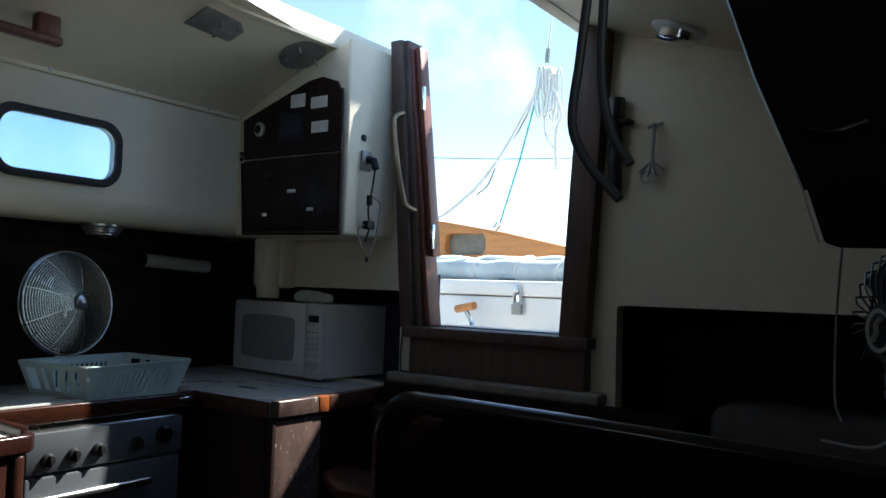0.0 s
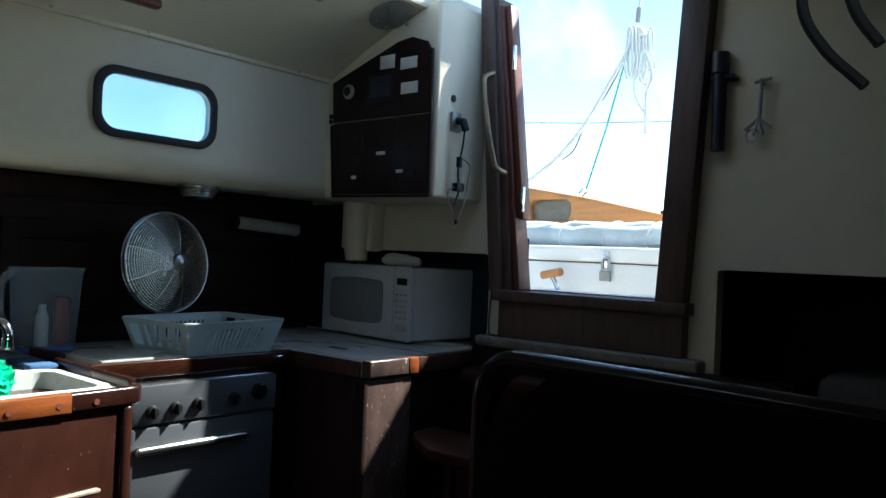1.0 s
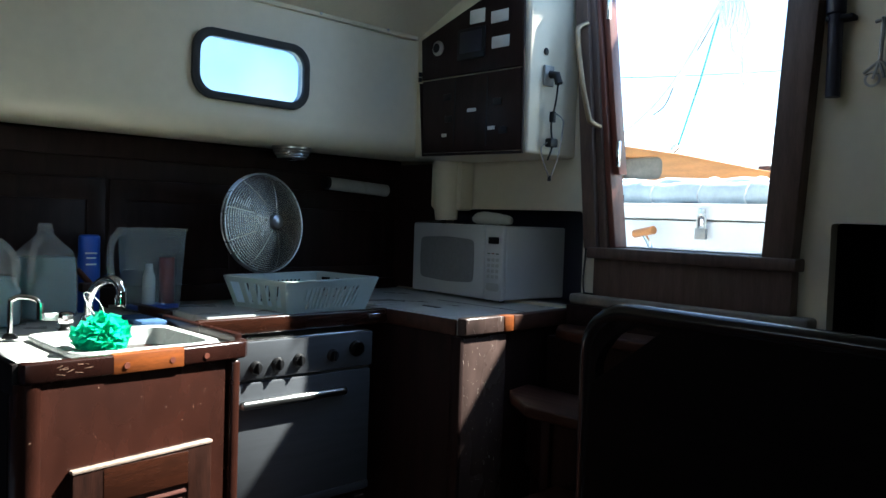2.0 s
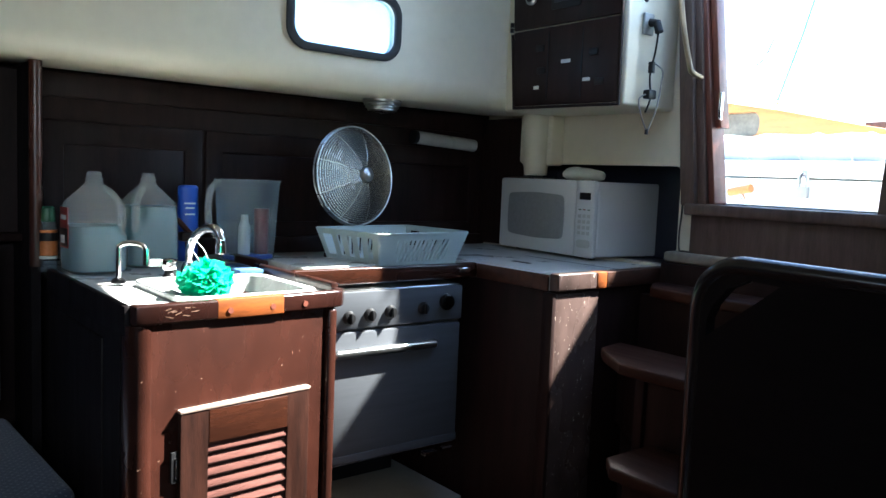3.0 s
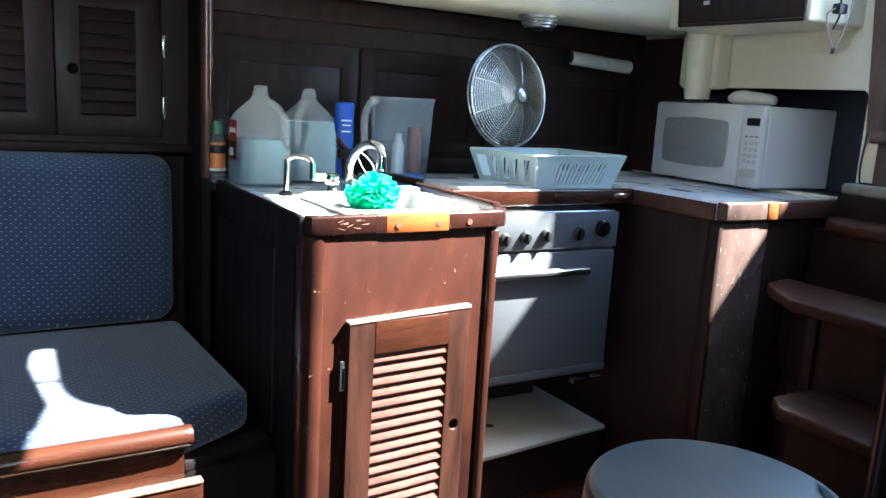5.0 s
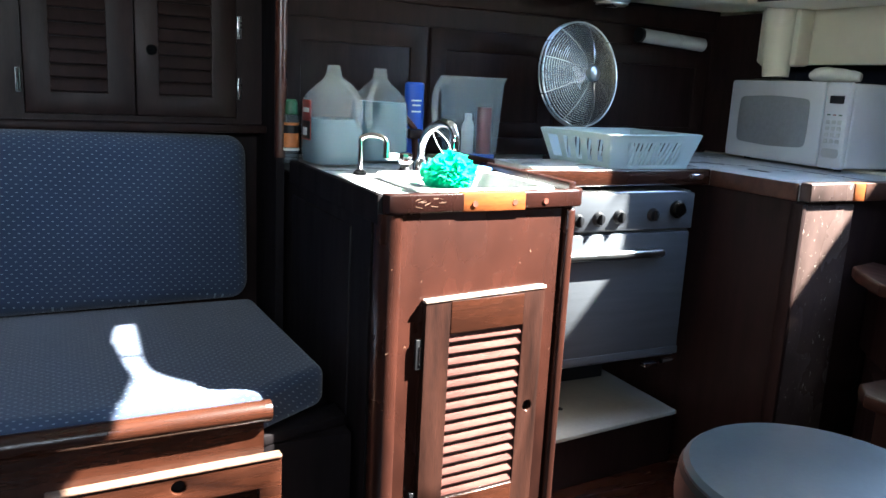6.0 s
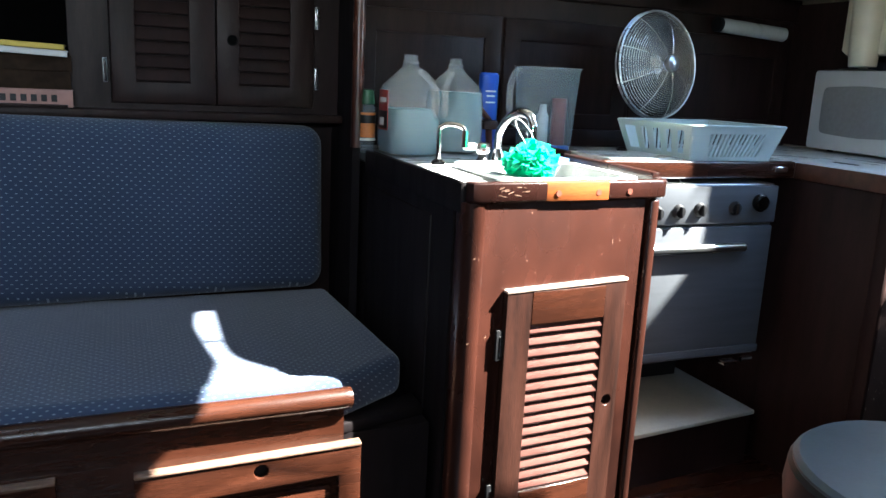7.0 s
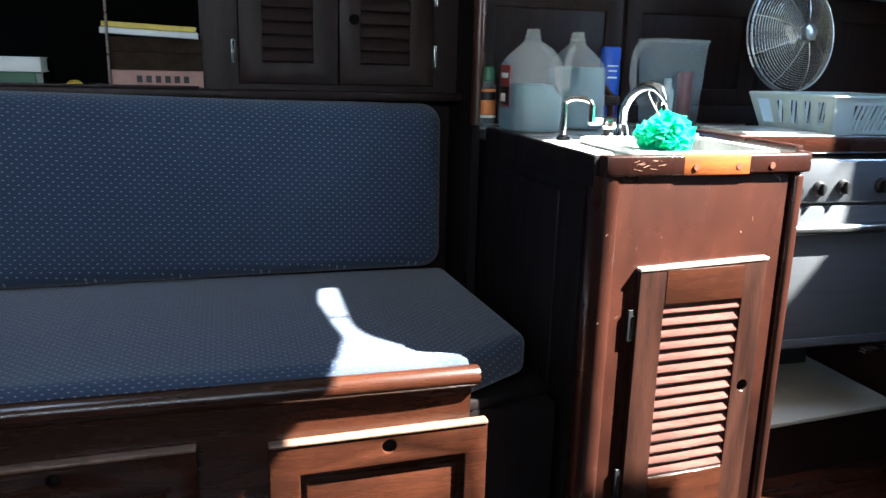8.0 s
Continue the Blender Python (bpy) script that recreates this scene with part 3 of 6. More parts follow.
wpart("patch", prism([(-1.8149, 0.6415), (-1.8276, 0.811), (-1.8540, 0.811), (-1.8412, 0.6415)], 0.9255, 0.9695, 0.003), NEWWOOD, fid, "orange repair piece let into the fiddle")
for u in (0.1, 0.9):
    wpart("plug", lathe([(0.007, 0), (0.007, 0.002), (0, 0.002)], 10, Matrix.Translation((-1.8150 - 0.0125 * u, 0.6415 + 0.17 * (0.1 + 0.8 * u), 0.944)) @ Matrix.Rotation(radians(4), 4, "Z") @ pose(0, 0, 0, 0, 90, 0)), REDWOOD, fid)
wpart("plug", lathe([(0.007, 0), (0.007, 0.003), (0, 0.003)], 10, pose(-1.8330, 0.868, 0.944, 0, 90, 4)), REDWOOD, fid, "red wooden screw plug")
rng = random.Random(3)
bm = bmesh.new()
for i in range(10):
    y, z = 0.528 + 0.062 * rng.random(), 0.940 + 0.020 * rng.random()
    w, h = 0.003 + 0.007 * rng.random(), 0.0004 + 0.0007 * rng.random()
    x = -1.803 - 0.0755 * (y - 0.478)
    tmp = box(-0.0002, 0.0006, -w, w, -h, h)
    merge(bm, tmp, Matrix.Translation((x, y, z)) @ Matrix.Rotation(radians(rng.uniform(-25, 25)), 4, "X"))
wpart("scratches", bm, RAILEDGE, fid, "pale scratches through the varnish", smooth=0)
# side fiddle takes the same shade colour as the cabinet side
wpart("side_fiddle", box(-2.53, -1.83, 0.446, 0.464, 0.90, 0.966, 0.005), SHADEWOOD, top, "worn edge along the settee side, blackened for shade")
wpart("inner_fiddle", box(-2.36, -1.90, 0.978, 1.000, 0.928, 0.980, 0.005), WORNF, top)

sink = thing("sink", (-2.025, 0.71, 0.80), "pale sink basin let into the worktop", "sink")
bm = prism(rounded(-2.215, -1.866, 0.575, 0.935, 0.05, 5), 0.9555, 0.9700, 0.004, 3, holes=[rounded(-2.180, -1.882, 0.608, 0.905, 0.04, 5)])
wpart("rim", bm, BASINM, sink, "raised pale rim")
bm = bmesh.new()
loops = []
for z, k in ((0.966, 0.0), (0.90, 0.006), (0.83, 0.014), (0.808, 0.05)):
    loops.append([bm.verts.new((x, y, z)) for x, y in rounded(-2.180 + k, -1.882 - k, 0.608 + k, 0.905 - k, 0.04, 5)])
for a, b in zip(loops, loops[1:]):
    for j in range(len(a)):
        bm.faces.new((a[j], a[(j + 1) % len(a)], b[(j + 1) % len(b)], b[j]))
bm.faces.new(loops[-1])
wpart("basin", bm, BASINM, sink, "deep pale basin")
wpart("drain", lathe([(0.0, 0.8085), (0.03, 0.8085), (0.034, 0.811), (0.03, 0.8115), (0, 0.8095)], 16, Matrix.Translation((-2.03, 0.755, 0))), CHROME, sink)

# pump spout at the sink's corner
sp = thing("small_tap", (-2.21, 0.545, 0.9605), "small chrome pump tap with a bent spout", "tap")
wpart("base", lathe([(0.0, 0), (0.018, 0), (0.017, 0.008), (0.009, 0.014), (0.0, 0.014)], 14, Matrix.Translation((-2.21, 0.545, 0.9605))), BLACK, sp, "dark round foot")
wpart("spout", tube(spline([(-2.21, 0.545, 0.97), (-2.21, 0.545, 1.045), (-2.207, 0.549, 1.056), (-2.196, 0.562, 1.063), (-2.180, 0.585, 1.061), (-2.171, 0.598, 1.050), (-2.170, 0.600, 1.012)], 5), 0.0065, 12), CHROME, sp)
wpart("nozzle", tube([(-2.170, 0.600, 1.050), (-2.170, 0.600, 1.008)], 0.0088, 12), CHROME, sp)

valve = thing("valve_handle", (-2.245, 0.685, 0.9555), "chrome tap valve with a green tinted handle", "tap")
wpart("stem", lathe([(0.0, 0), (0.02, 0), (0.018, 0.012), (0.012, 0.02), (0.012, 0.034), (0, 0.034)], 14, Matrix.Translation((-2.245, 0.685, 0.9555))), BLACK, valve)
wpart("knob", lathe([(0.0, 0.03), (0.018, 0.03), (0.021, 0.038), (0.02, 0.056), (0.012, 0.06), (0, 0.06)], 10, Matrix.Translation((-2.245, 0.685, 0.9555))), CHROME, valve, "chrome knob")
wpart("lever", box(-2.27, -2.25, 0.635, 0.675, 0.992, 1.012, 0.006), PLASTIC, valve, "pale green lever")

tap = thing("kitchen_tap", (-2.34, 0.775, 0.9555), "chrome mixer tap with a high curved spout", "tap")
wpart("base", lathe([(0.0, 0), (0.024, 0), (0.022, 0.02), (0.016, 0.035), (0, 0.035)], 16, Matrix.Translation((-2.34, 0.775, 0.9555))), CHROME, tap)
wpart("spout", tube(spline([(-2.34, 0.775, 0.98), (-2.335, 0.776, 1.035), (-2.305, 0.785, 1.075), (-2.265, 0.798, 1.094), (-2.230, 0.810, 1.090), (-2.215, 0.815, 1.066), (-2.215, 0.815, 1.046)], 5), [0.012] * 12 + [0.0125] * 12 + [0.013] * 7, 14), CHROME, tap)
wpart("aerator", lathe([(0, 0), (0.014, 0), (0.015, 0.02), (0.0135, 0.03), (0, 0.03)], 14, Matrix.Translation((-2.215, 0.815, 1.026))), CHROME, tap)

# scrubbing puff of gathered green mesh with its white cord
puff = thing("bath_puff", (-1.925, 0.655, 0.964), "green gathered mesh scrubbing puff at the sink's edge", "puff")
bm = bmesh.new()
rng = random.Random(5)
for i in range(150):
    d = Vector((rng.gauss(0, 1), rng.gauss(0, 1), rng.gauss(0, 0.85))).normalized()
    r0 = 0.050 * (0.72 + 0.5 * rng.random())
    s = d.orthogonal().normalized()
    s.rotate(Matrix.Rotation(rng.random() * 6.3, 3, d))
    u = d.cross(s)
    w = 0.016 + 0.016 * rng.random()
    rows = []
    for a in range(5):
        f = (a - 2) / 2
        ruff = 0.006 * math.sin(a * 2.4 + i)
        rows.append([bm.verts.new(d * (r0 * q) + s * (w * f * (0.5 + 0.6 * q)) + u * (ruff * q + 0.004 * math.sin(3 * f + q * 4))) for q in (0.45, 0.8, 1.03)])
    for a, b in zip(rows, rows[1:]):
        for j in range(2):
            bm.faces.new((a[j], a[j + 1], b[j + 1], b[j]))
bmesh.ops.solidify(bm, geom=list(bm.faces), thickness=0.0012)
bmesh.ops.scale(bm, vec=(1.0, 1.0, 0.84), verts=bm.verts)
bmesh.ops.translate(bm, vec=(0, 0, 0.036), verts=bm.verts)
part("ruffle", bm, PUFF, puff, smooth=60)
bm = bmesh.new()
bmesh.ops.create_icosphere(bm, subdivisions=2, radius=0.032)
bmesh.ops.translate(bm, vec=(0, 0, 0.036), verts=bm.verts)
part("core", bm, GREEN, puff)
part("cord", tube(spline([(-0.012, -0.004, 0.072), (-0.022, -0.020, 0.100), (-0.030, -0.028, 0.124), (-0.026, -0.018, 0.128), (-0.016, 0.004, 0.104), (-0.006, 0.012, 0.074)], 5), 0.0012, 6), ROPE, puff, "white hanging cord")

# ---------------------------------------------------------------- stove with its folding cover
stove = thing("gimballed_stove", (-2.4, 1.38, 0.33), "stainless steel galley stove with an oven", "stove")
wpart("body", box(-2.70, -2.128, 1.10, 1.600, 0.385, 0.918, 0.006), STEEL, stove)
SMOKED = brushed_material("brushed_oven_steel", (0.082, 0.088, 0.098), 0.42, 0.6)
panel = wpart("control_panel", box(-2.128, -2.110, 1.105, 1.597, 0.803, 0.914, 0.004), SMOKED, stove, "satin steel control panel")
for y, z in ((1.165, 0.838), (1.238, 0.842), (1.312, 0.846), (1.437, 0.849)):
    kn = wpart("knob", lathe([(0.0, 0.0), (0.021, 0.0), (0.021, 0.004), (0.018, 0.009), (0.016, 0.013), (0.0, 0.014)], 18, pose(-2.110, y, z, 0, 90, 0)), BLACK, panel, "black burner knob")
    wpart("grip", box(-2.099, -2.088, y - 0.004, y + 0.004, z - 0.016, z + 0.016, 0.003), BLACK, panel)
wpart("oven_dial", lathe([(0.0, 0.0), (0.026, 0.0), (0.027, 0.010), (0.021, 0.013), (0.02, 0.020), (0.0, 0.021)], 22, pose(-2.110, 1.528, 0.864, 0, 90, 0)), BLADE, panel, "chrome ringed oven dial")
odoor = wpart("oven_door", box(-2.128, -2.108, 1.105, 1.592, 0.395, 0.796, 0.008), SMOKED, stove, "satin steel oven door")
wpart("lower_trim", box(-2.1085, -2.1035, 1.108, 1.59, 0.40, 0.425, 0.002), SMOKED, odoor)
wpart("handle", box(-2.109, -2.083, 1.11, 1.485, 0.722, 0.748, 0.0115, 5), STEEL, odoor, "broad steel handle ledge")
wpart("latch", box(-2.112, -2.085, 1.45, 1.50, 0.372, 0.386, 0.003), CHROME, stove)
wpart("latch", tube([(-2.095, 1.52, 0.384), (-2.095, 1.56, 0.384)], 0.008, 10), CHROME, stove)
# black box added where the gap under the oven is only shaded
wpart("under_oven_shade", box(-2.66, -2.45, 1.12, 1.58, 0.195, 0.385, 0.003), BLACK, stove, "black box for the shadow under the oven")

cover = thing("stove_worktop", (-2.45, 1.35, 0.925), "worktop over the stove with a varnished front fiddle", "worktop")
wpart("sheet", box(-2.79, -2.17, 1.002, 1.690, 0.930, 0.960), LAMINATE, cover)
wpart("fiddle", box(-2.172, -2.148, 1.002, 1.690, 0.930, 0.980, 0.006, 3), WOOD_H, cover, "varnished front fiddle")
wpart("side_strip", box(-2.60, -2.36, 1.004, 1.030, 0.955, 0.985, 0.005), WOOD_X, cover, "wooden strip beside the sink")
wpart("catch", box(-2.149, -2.142, 1.605, 1.655, 0.948, 0.966, 0.003), CHROME, cover, "small chrome catch")

board = solid("chopping_board", box(-2.40, -2.176, 1.045, 1.30, 0.9605, 0.984, 0.004), LAMINATE, "white plastic chopping board lying in the sun", "chopping board")
sponge = solid("blue_cloth", box(-2.44, -2.27, 0.895, 0.972, 0.9555, 0.972, 0.006), DULLBLUE, "folded dull blue cloth beside the tap", "cloth")

kick = thing("locker_shelf", (-2.3, 1.35, 0.0), "beige board on a low dark box under the stove", "shelf")
wpart("board", prism([(-2.70, 0.968), (-2.072, 0.968), (-2.138, 1.654), (-2.70, 1.654)], 0.168, 0.182, 0.003), BEIGE, kick, "pale beige board")
wpart("box", prism([(-2.70, 0.968), (-2.09, 0.968), (-2.152, 1.650), (-2.70, 1.650)], 0.0, 0.168), DARKWOOD, kick)
wpart("hole", lathe([(0.0, 0.1825), (0.014, 0.1825), (0.014, 0.1832), (0.0, 0.1832)], 14, Matrix.Translation((-2.28, 1.28, 0))), BLACK, kick, "small dark finger hole")

# ---------------------------------------------------------------- icebox
ice = thing("icebox_cabinet", (-1.85, 1.95, 0.0), "dark mahogany icebox cabinet with a worn front", "cabinet")
wpart("body", prism([(-2.79, 1.695), (-1.80, 1.695), (-1.80, 1.905), (-1.815, 2.285), (-2.79, 2.285)], 0.0, 0.930, 0.004), DARKWOOD, ice)
wpart("front_panel", box(-1.800, -1.788, 1.690, 1.890, 0.05, 0.922, 0.003), WORN, ice, "flecked and scratched front panel")
wpart("corner_strip", box(-1.830, -1.786, 1.678, 1.696, 0.0, 0.926, 0.006), DARKWOOD, ice)
itop = thing("icebox_worktop", (-2.2, 1.95, 0.93), "white laminate icebox worktop with a worn wooden edge", "worktop")
LID = rounded(-2.30, -1.90, 1.735, 2.02, 0.02, 3)
LIDC = rounded(-2.294, -1.906, 1.741, 2.014, 0.018, 3)
bm = prism([(-2.79, 1.692), (-1.815, 1.692), (-1.815, 1.895), (-1.84, 2.285), (-2.79, 2.285)], 0.930, 0.976, holes=[LID])
wpart("sheet", bm, LAMINATE, itop)
wpart("seam", prism(LID, 0.93, 0.962), BLACK, itop)
lid = wpart("lid", prism(LIDC, 0.962, 0.9765, 0.002), LAMINATE, itop, "lift-out lid with a dark seam")
wpart("finger_pull", box(-2.17, -2.09, 1.865, 1.885, 0.9765, 0.9785, 0.0008), BLACK, lid, "dark recessed finger pull")
wpart("second_seam", box(-2.30, -1.86, 2.062, 2.067, 0.9762, 0.9772), BLACK, itop)
wpart("aft_edge", box(-2.145, -1.817, 1.683, 1.6915, 0.930, 0.9785, 0.002), OLDWOOD, itop, "dark wooden edge strip")
wpart("front_edge", box(-1.816, -1.778, 1.690, 1.868, 0.931, 0.984, 0.005, 3), WORN, itop, "pale worn front edge")
wpart("patch", box(-1.8155, -1.777, 1.869, 1.915, 0.9312, 0.9835, 0.004), NEWWOOD, itop, "orange end piece")
wpart("side_edge", prism([(-1.817, 1.917), (-1.778, 1.917), (-1.800, 2.285), (-1.842, 2.285)], 0.931, 0.983, 0.004), OLDWOOD, itop, "dark wooden side edge")

# ---------------------------------------------------------------- things on the galley worktops
def jug(at, turn, water):
    """A gallon jug of milky plastic: square body with rounded shoulders, loop handle and open neck."""
    t = thing("water_jug", at, "milky plastic gallon jug %s, standing by the sink" % ("half full of water" if water < 0.16 else "nearly full of water"), "jug", "water jugs", turn=turn)

    def ring(z, half, power):
        """A rounded square; one corner is drawn in for the handle."""
        out = []
        dent = max(0.0, 1 - ((z - 0.160) / 0.062) ** 2)
        for j in range(40):
            a = 2 * math.pi * j / 40
            c, s = math.cos(a), math.sin(a)
            k = half / (abs(c) ** power + abs(s) ** power) ** (1 / power)
            off = math.degrees(a) - 45
            k *= 1 - 0.40 * dent * math.exp(-(off / 24) ** 2)
            out.append((k * c, k * s, z))
        return out
    STRETCH = 1.06
    prof = [(0.002, 0.064, 4), (0.010, 0.075, 4.5), (0.03, 0.0775, 4.5), (0.06, 0.0775, 4.5), (0.095, 0.0772, 4.5), (0.12, 0.0768, 4.5), (0.145, 0.076, 4.4), (0.168, 0.0745, 4), (0.183, 0.070, 3.6), (0.197, 0.060, 3.0), (0.215, 0.042, 2.5), (0.232, 0.024, 2.1), (0.242, 0.0195, 2), (0.246, 0.022, 2), (0.25, 0.019, 2), (0.263, 0.0185, 2), (0.264, 0.0165, 2)]
    bm = bmesh.new()
    rings = [[bm.verts.new(p) for p in ring(z, h, q)] for z, h, q in prof]
    for a, b in zip(rings, rings[1:]):
        for j in range(40):
            bm.faces.new((a[j], a[(j + 1) % 40], b[(j + 1) % 40], b[j]))
    bm.faces.new(rings[0][::-1])
    part("body", bm, MILKY, t, smooth=50)
    part("neck_ring", lathe([(0.0185, 0.243), (0.0235, 0.243), (0.0235, 0.2465), (0.0185, 0.2465)], 20), MILKY, t)
    part("handle", merge(None, tube(spline([(0.028, 0.0, 0.222), (0.052, 0.0, 0.208), (0.074, 0.0, 0.180), (0.080, 0.0, 0.14), (0.074, 0.0, 0.098)], 5), [0.009] * 10 + [0.011] * 11, 10), pose(0, 0, 0, 0, 0, 45)), MILKY, t, "moulded loop handle")
    bm = bmesh.new()
    rings = [[bm.verts.new(p) for p in ring(z, h - 0.0035, q)] for z, h, q in [(0.006, 0.060, 4)] + [p for p in prof[1:10] if p[0] < water - 0.004] + [(water, 0.0765 if water < 0.16 else 0.0735, 4.5 if water < 0.16 else 4)]]
    for a, b in zip(rings, rings[1:]):
        for j in range(40):
            bm.faces.new((a[j], a[(j + 1) % 40], b[(j + 1) % 40], b[j]))
    bm.faces.new(rings[0][::-1])
    bm.faces.new(rings[-1])
    part("water", bm, WATERP, t, "clear water inside", smooth=50)
    t.scale = (1.0, 1.0, STRETCH)
    return t


jug_a = jug((-2.475, 0.556, 0.9555), 4, 0.125)
jug_b = jug((-2.575, 0.735, 0.9555), -88, 0.172)
bm = box(-0.032, 0.032, -0.0795, -0.0765, 0.068, 0.172, 0.001)
lb = part("label", bm, REDP, jug_a, "red and black printed label")
part("label_band", box(-0.0325, 0.0325, -0.0802, -0.0793, 0.072, 0.118, 0.0005), BLACK, lb)
part("label_bar", box(-0.022, 0.022, -0.0802, -0.0793, 0.140, 0.152, 0.0005), LABELW, lb)
part("label_bar", box(-0.02, 0.01, -0.0808, -0.0800, 0.080, 0.100, 0.0005), LABELW, lb)

blue = thing("blue_bottle", (-2.675, 0.895, 0.9555), "blue plastic bottle with pale bars of print", "bottle")
bm = lathe([(0, 0), (0.028, 0), (0.031, 0.01), (0.031, 0.17), (0.029, 0.20), (0.030, 0.205), (0.030, 0.238), (0.024, 0.245), (0, 0.245)], 20)
bmesh.ops.scale(bm, vec=(0.75, 1.1, 1), verts=bm.verts)
part("bottle", bm, BLUE, blue)
for z, w in ((0.185, 0.02), (0.17, 0.016), (0.15, 0.018)):
    part("print_bar", box(0.0228, 0.0242, -w, w * 0.8, z, z + 0.005), CANVAS, blue)
brush = thing("brush", (-2.60, 0.875, 0.9555), "small wooden brush handle leaning by the bottle", "brush")
part("stick", tube([(0.0, 0.0, 0.0), (-0.02, 0.0, 0.10), (-0.035, -0.03, 0.14)], [0.011, 0.011, 0.008], 10), WOOD, brush)
part("head", box(-0.03, 0.012, -0.03, 0.02, 0.07, 0.10, 0.008), DARKWOOD, brush)

spice = thing("spice_bottle", (-2.54, 0.452, 0.9555), "small bottle with a green cap and orange label", "bottle")
part("bottle", lathe([(0, 0), (0.022, 0), (0.024, 0.006), (0.024, 0.12), (0.018, 0.14), (0, 0.14)], 18), CLEARP, spice)
part("label", lathe([(0.0243, 0.045), (0.0248, 0.045), (0.0248, 0.115), (0.0243, 0.115)], 18), ORANGE, spice, "orange printed label")
part("label_patch", lathe([(0.0249, 0.085), (0.0254, 0.085), (0.0254, 0.108), (0.0249, 0.108)], 18), BLACK, spice)
part("cap", lathe([(0.02, 0.138), (0.021, 0.14), (0.018, 0.175), (0.013, 0.18), (0, 0.18)], 18), GREENP, spice, "green cap")
part("lid_ring", lathe([(0.024, 0.036), (0.026, 0.036), (0.026, 0.043), (0.024, 0.043)], 18), LABELW, spice)

# pitcher: straight clear body with a lid and a loop handle
pit = thing("pitcher", (-2.60, 1.066, 0.9605), "clear plastic pitcher with a flat lid and small things inside", "pitcher", turn=8)
bm = bmesh.new()
prev = None
for z, a, b in ((0.0, 0.045, 0.080), (0.01, 0.048, 0.084), (0.258, 0.055, 0.098), (0.261, 0.057, 0.101)):
    ringv = [bm.verts.new((x, y, z)) for x, y in rounded(-a, a, -b, b, 0.02, 4)]
    if prev:
        for j in range(len(ringv)):
            bm.faces.new((prev[j], prev[(j + 1) % len(ringv)], ringv[(j + 1) % len(ringv)], ringv[j]))
    else:
        bm.faces.new(ringv[::-1])
    prev = ringv
part("body", bm, CLEARP, pit, smooth=50)
part("lid", prism(rounded(-0.058, 0.058, -0.101, 0.104, 0.022, 4), 0.259, 0.266, 0.002), MILKY, pit, "pale flat lid")
part("handle", tube(spline([(0, -0.095, 0.252), (0, -0.125, 0.242), (0, -0.142, 0.20), (0, -0.140, 0.13), (0, -0.118, 0.088), (0, -0.088, 0.072)], 5), 0.011, 10), MILKY, pit, "milky loop handle")
part("inner_bottle", lathe([(0, 0.006), (0.02, 0.006), (0.02, 0.11), (0.012, 0.13), (0.012, 0.15), (0, 0.15)], 14, Matrix.Translation((0, -0.01, 0))), LABELW, pit, "white bottle seen through the wall")
part("inner_tube", lathe([(0, 0.006), (0.024, 0.006), (0.024, 0.17), (0, 0.17)], 14, Matrix.Translation((0.0, 0.055, 0))), REDP, pit, "red tube seen through the wall")
part("inner_base", box(-0.035, 0.035, -0.07, 0.08, 0.004, 0.02, 0.004), BLUE, pit)

# dish rack: a flared basket with slots cut in its sides
rack = thing("dish_rack", (-2.322, 1.462, 0.9605), "pale translucent plastic dish rack with slotted sides", "dish rack", turn=8)
BX, BY, TX, TY, HZ = 0.122, 0.168, 0.152, 0.205, 0.122


bm = prism(rounded(-BX, BX, -BY, BY, 0.02, 4), 0.0, 0.004)
part("bottom", bm, PLASTIC, rack)
bm = prism(rounded(-TX - 0.008, TX + 0.008, -TY - 0.008, TY + 0.008, 0.03, 5), HZ - 0.006, HZ, 0.002, holes=[rounded(-TX + 0.004, TX - 0.004, -TY + 0.004, TY - 0.004, 0.025, 5)])
part("rim", bm, PLASTIC, rack, "flat turned-out rim")


def wall_pt(side, u, f):
    """u in -1..1 along a side, f in 0..1 up the wall."""
    hx, hy = BX + (TX - BX) * f, BY + (TY - BY) * f
    z = 0.002 + (HZ - 0.004) * f
    return {"x+": (hx, u * hy, z), "x-": (-hx, u * hy, z), "y+": (u * hx, hy, z), "y-": (u * hx, -hy, z)}[side]


def strip(bm, side, u0, u1, f0, f1, lean=0.0, thick=0.0025):
    a = [Vector(wall_pt(side, u, f)) for u, f in ((u0, f0), (u1, f0), (u1 + lean, f1), (u0 + lean, f1))]
    nrm = (a[1] - a[0]).cross(a[3] - a[0]).normalized() * thick
    v = [bm.verts.new(p) for p in a] + [bm.verts.new(p + nrm) for p in a]
    for q in ((0, 1, 2, 3), (7, 6, 5, 4), (0, 4, 5, 1), (1, 5, 6, 2), (2, 6, 7, 3), (3, 7, 4, 0)):
        bm.faces.new([v[i] for i in q])


for side in ("x+", "x-"):
    bm = bmesh.new()
    strip(bm, side, -1, 1, 0, 0.22)
    strip(bm, side, -1, 1, 0.80, 1)
    strip(bm, side, -1, -0.62, 0.22, 0.80)
    strip(bm, side, 0.62, 1, 0.22, 0.80)
    for i in range(14):
        u = -0.66 + i * 0.096
        strip(bm, side, u, u + 0.055, 0.22, 0.80, 0.10)
    part("long_side", bm, PLASTIC, rack, "side with slanting slots")
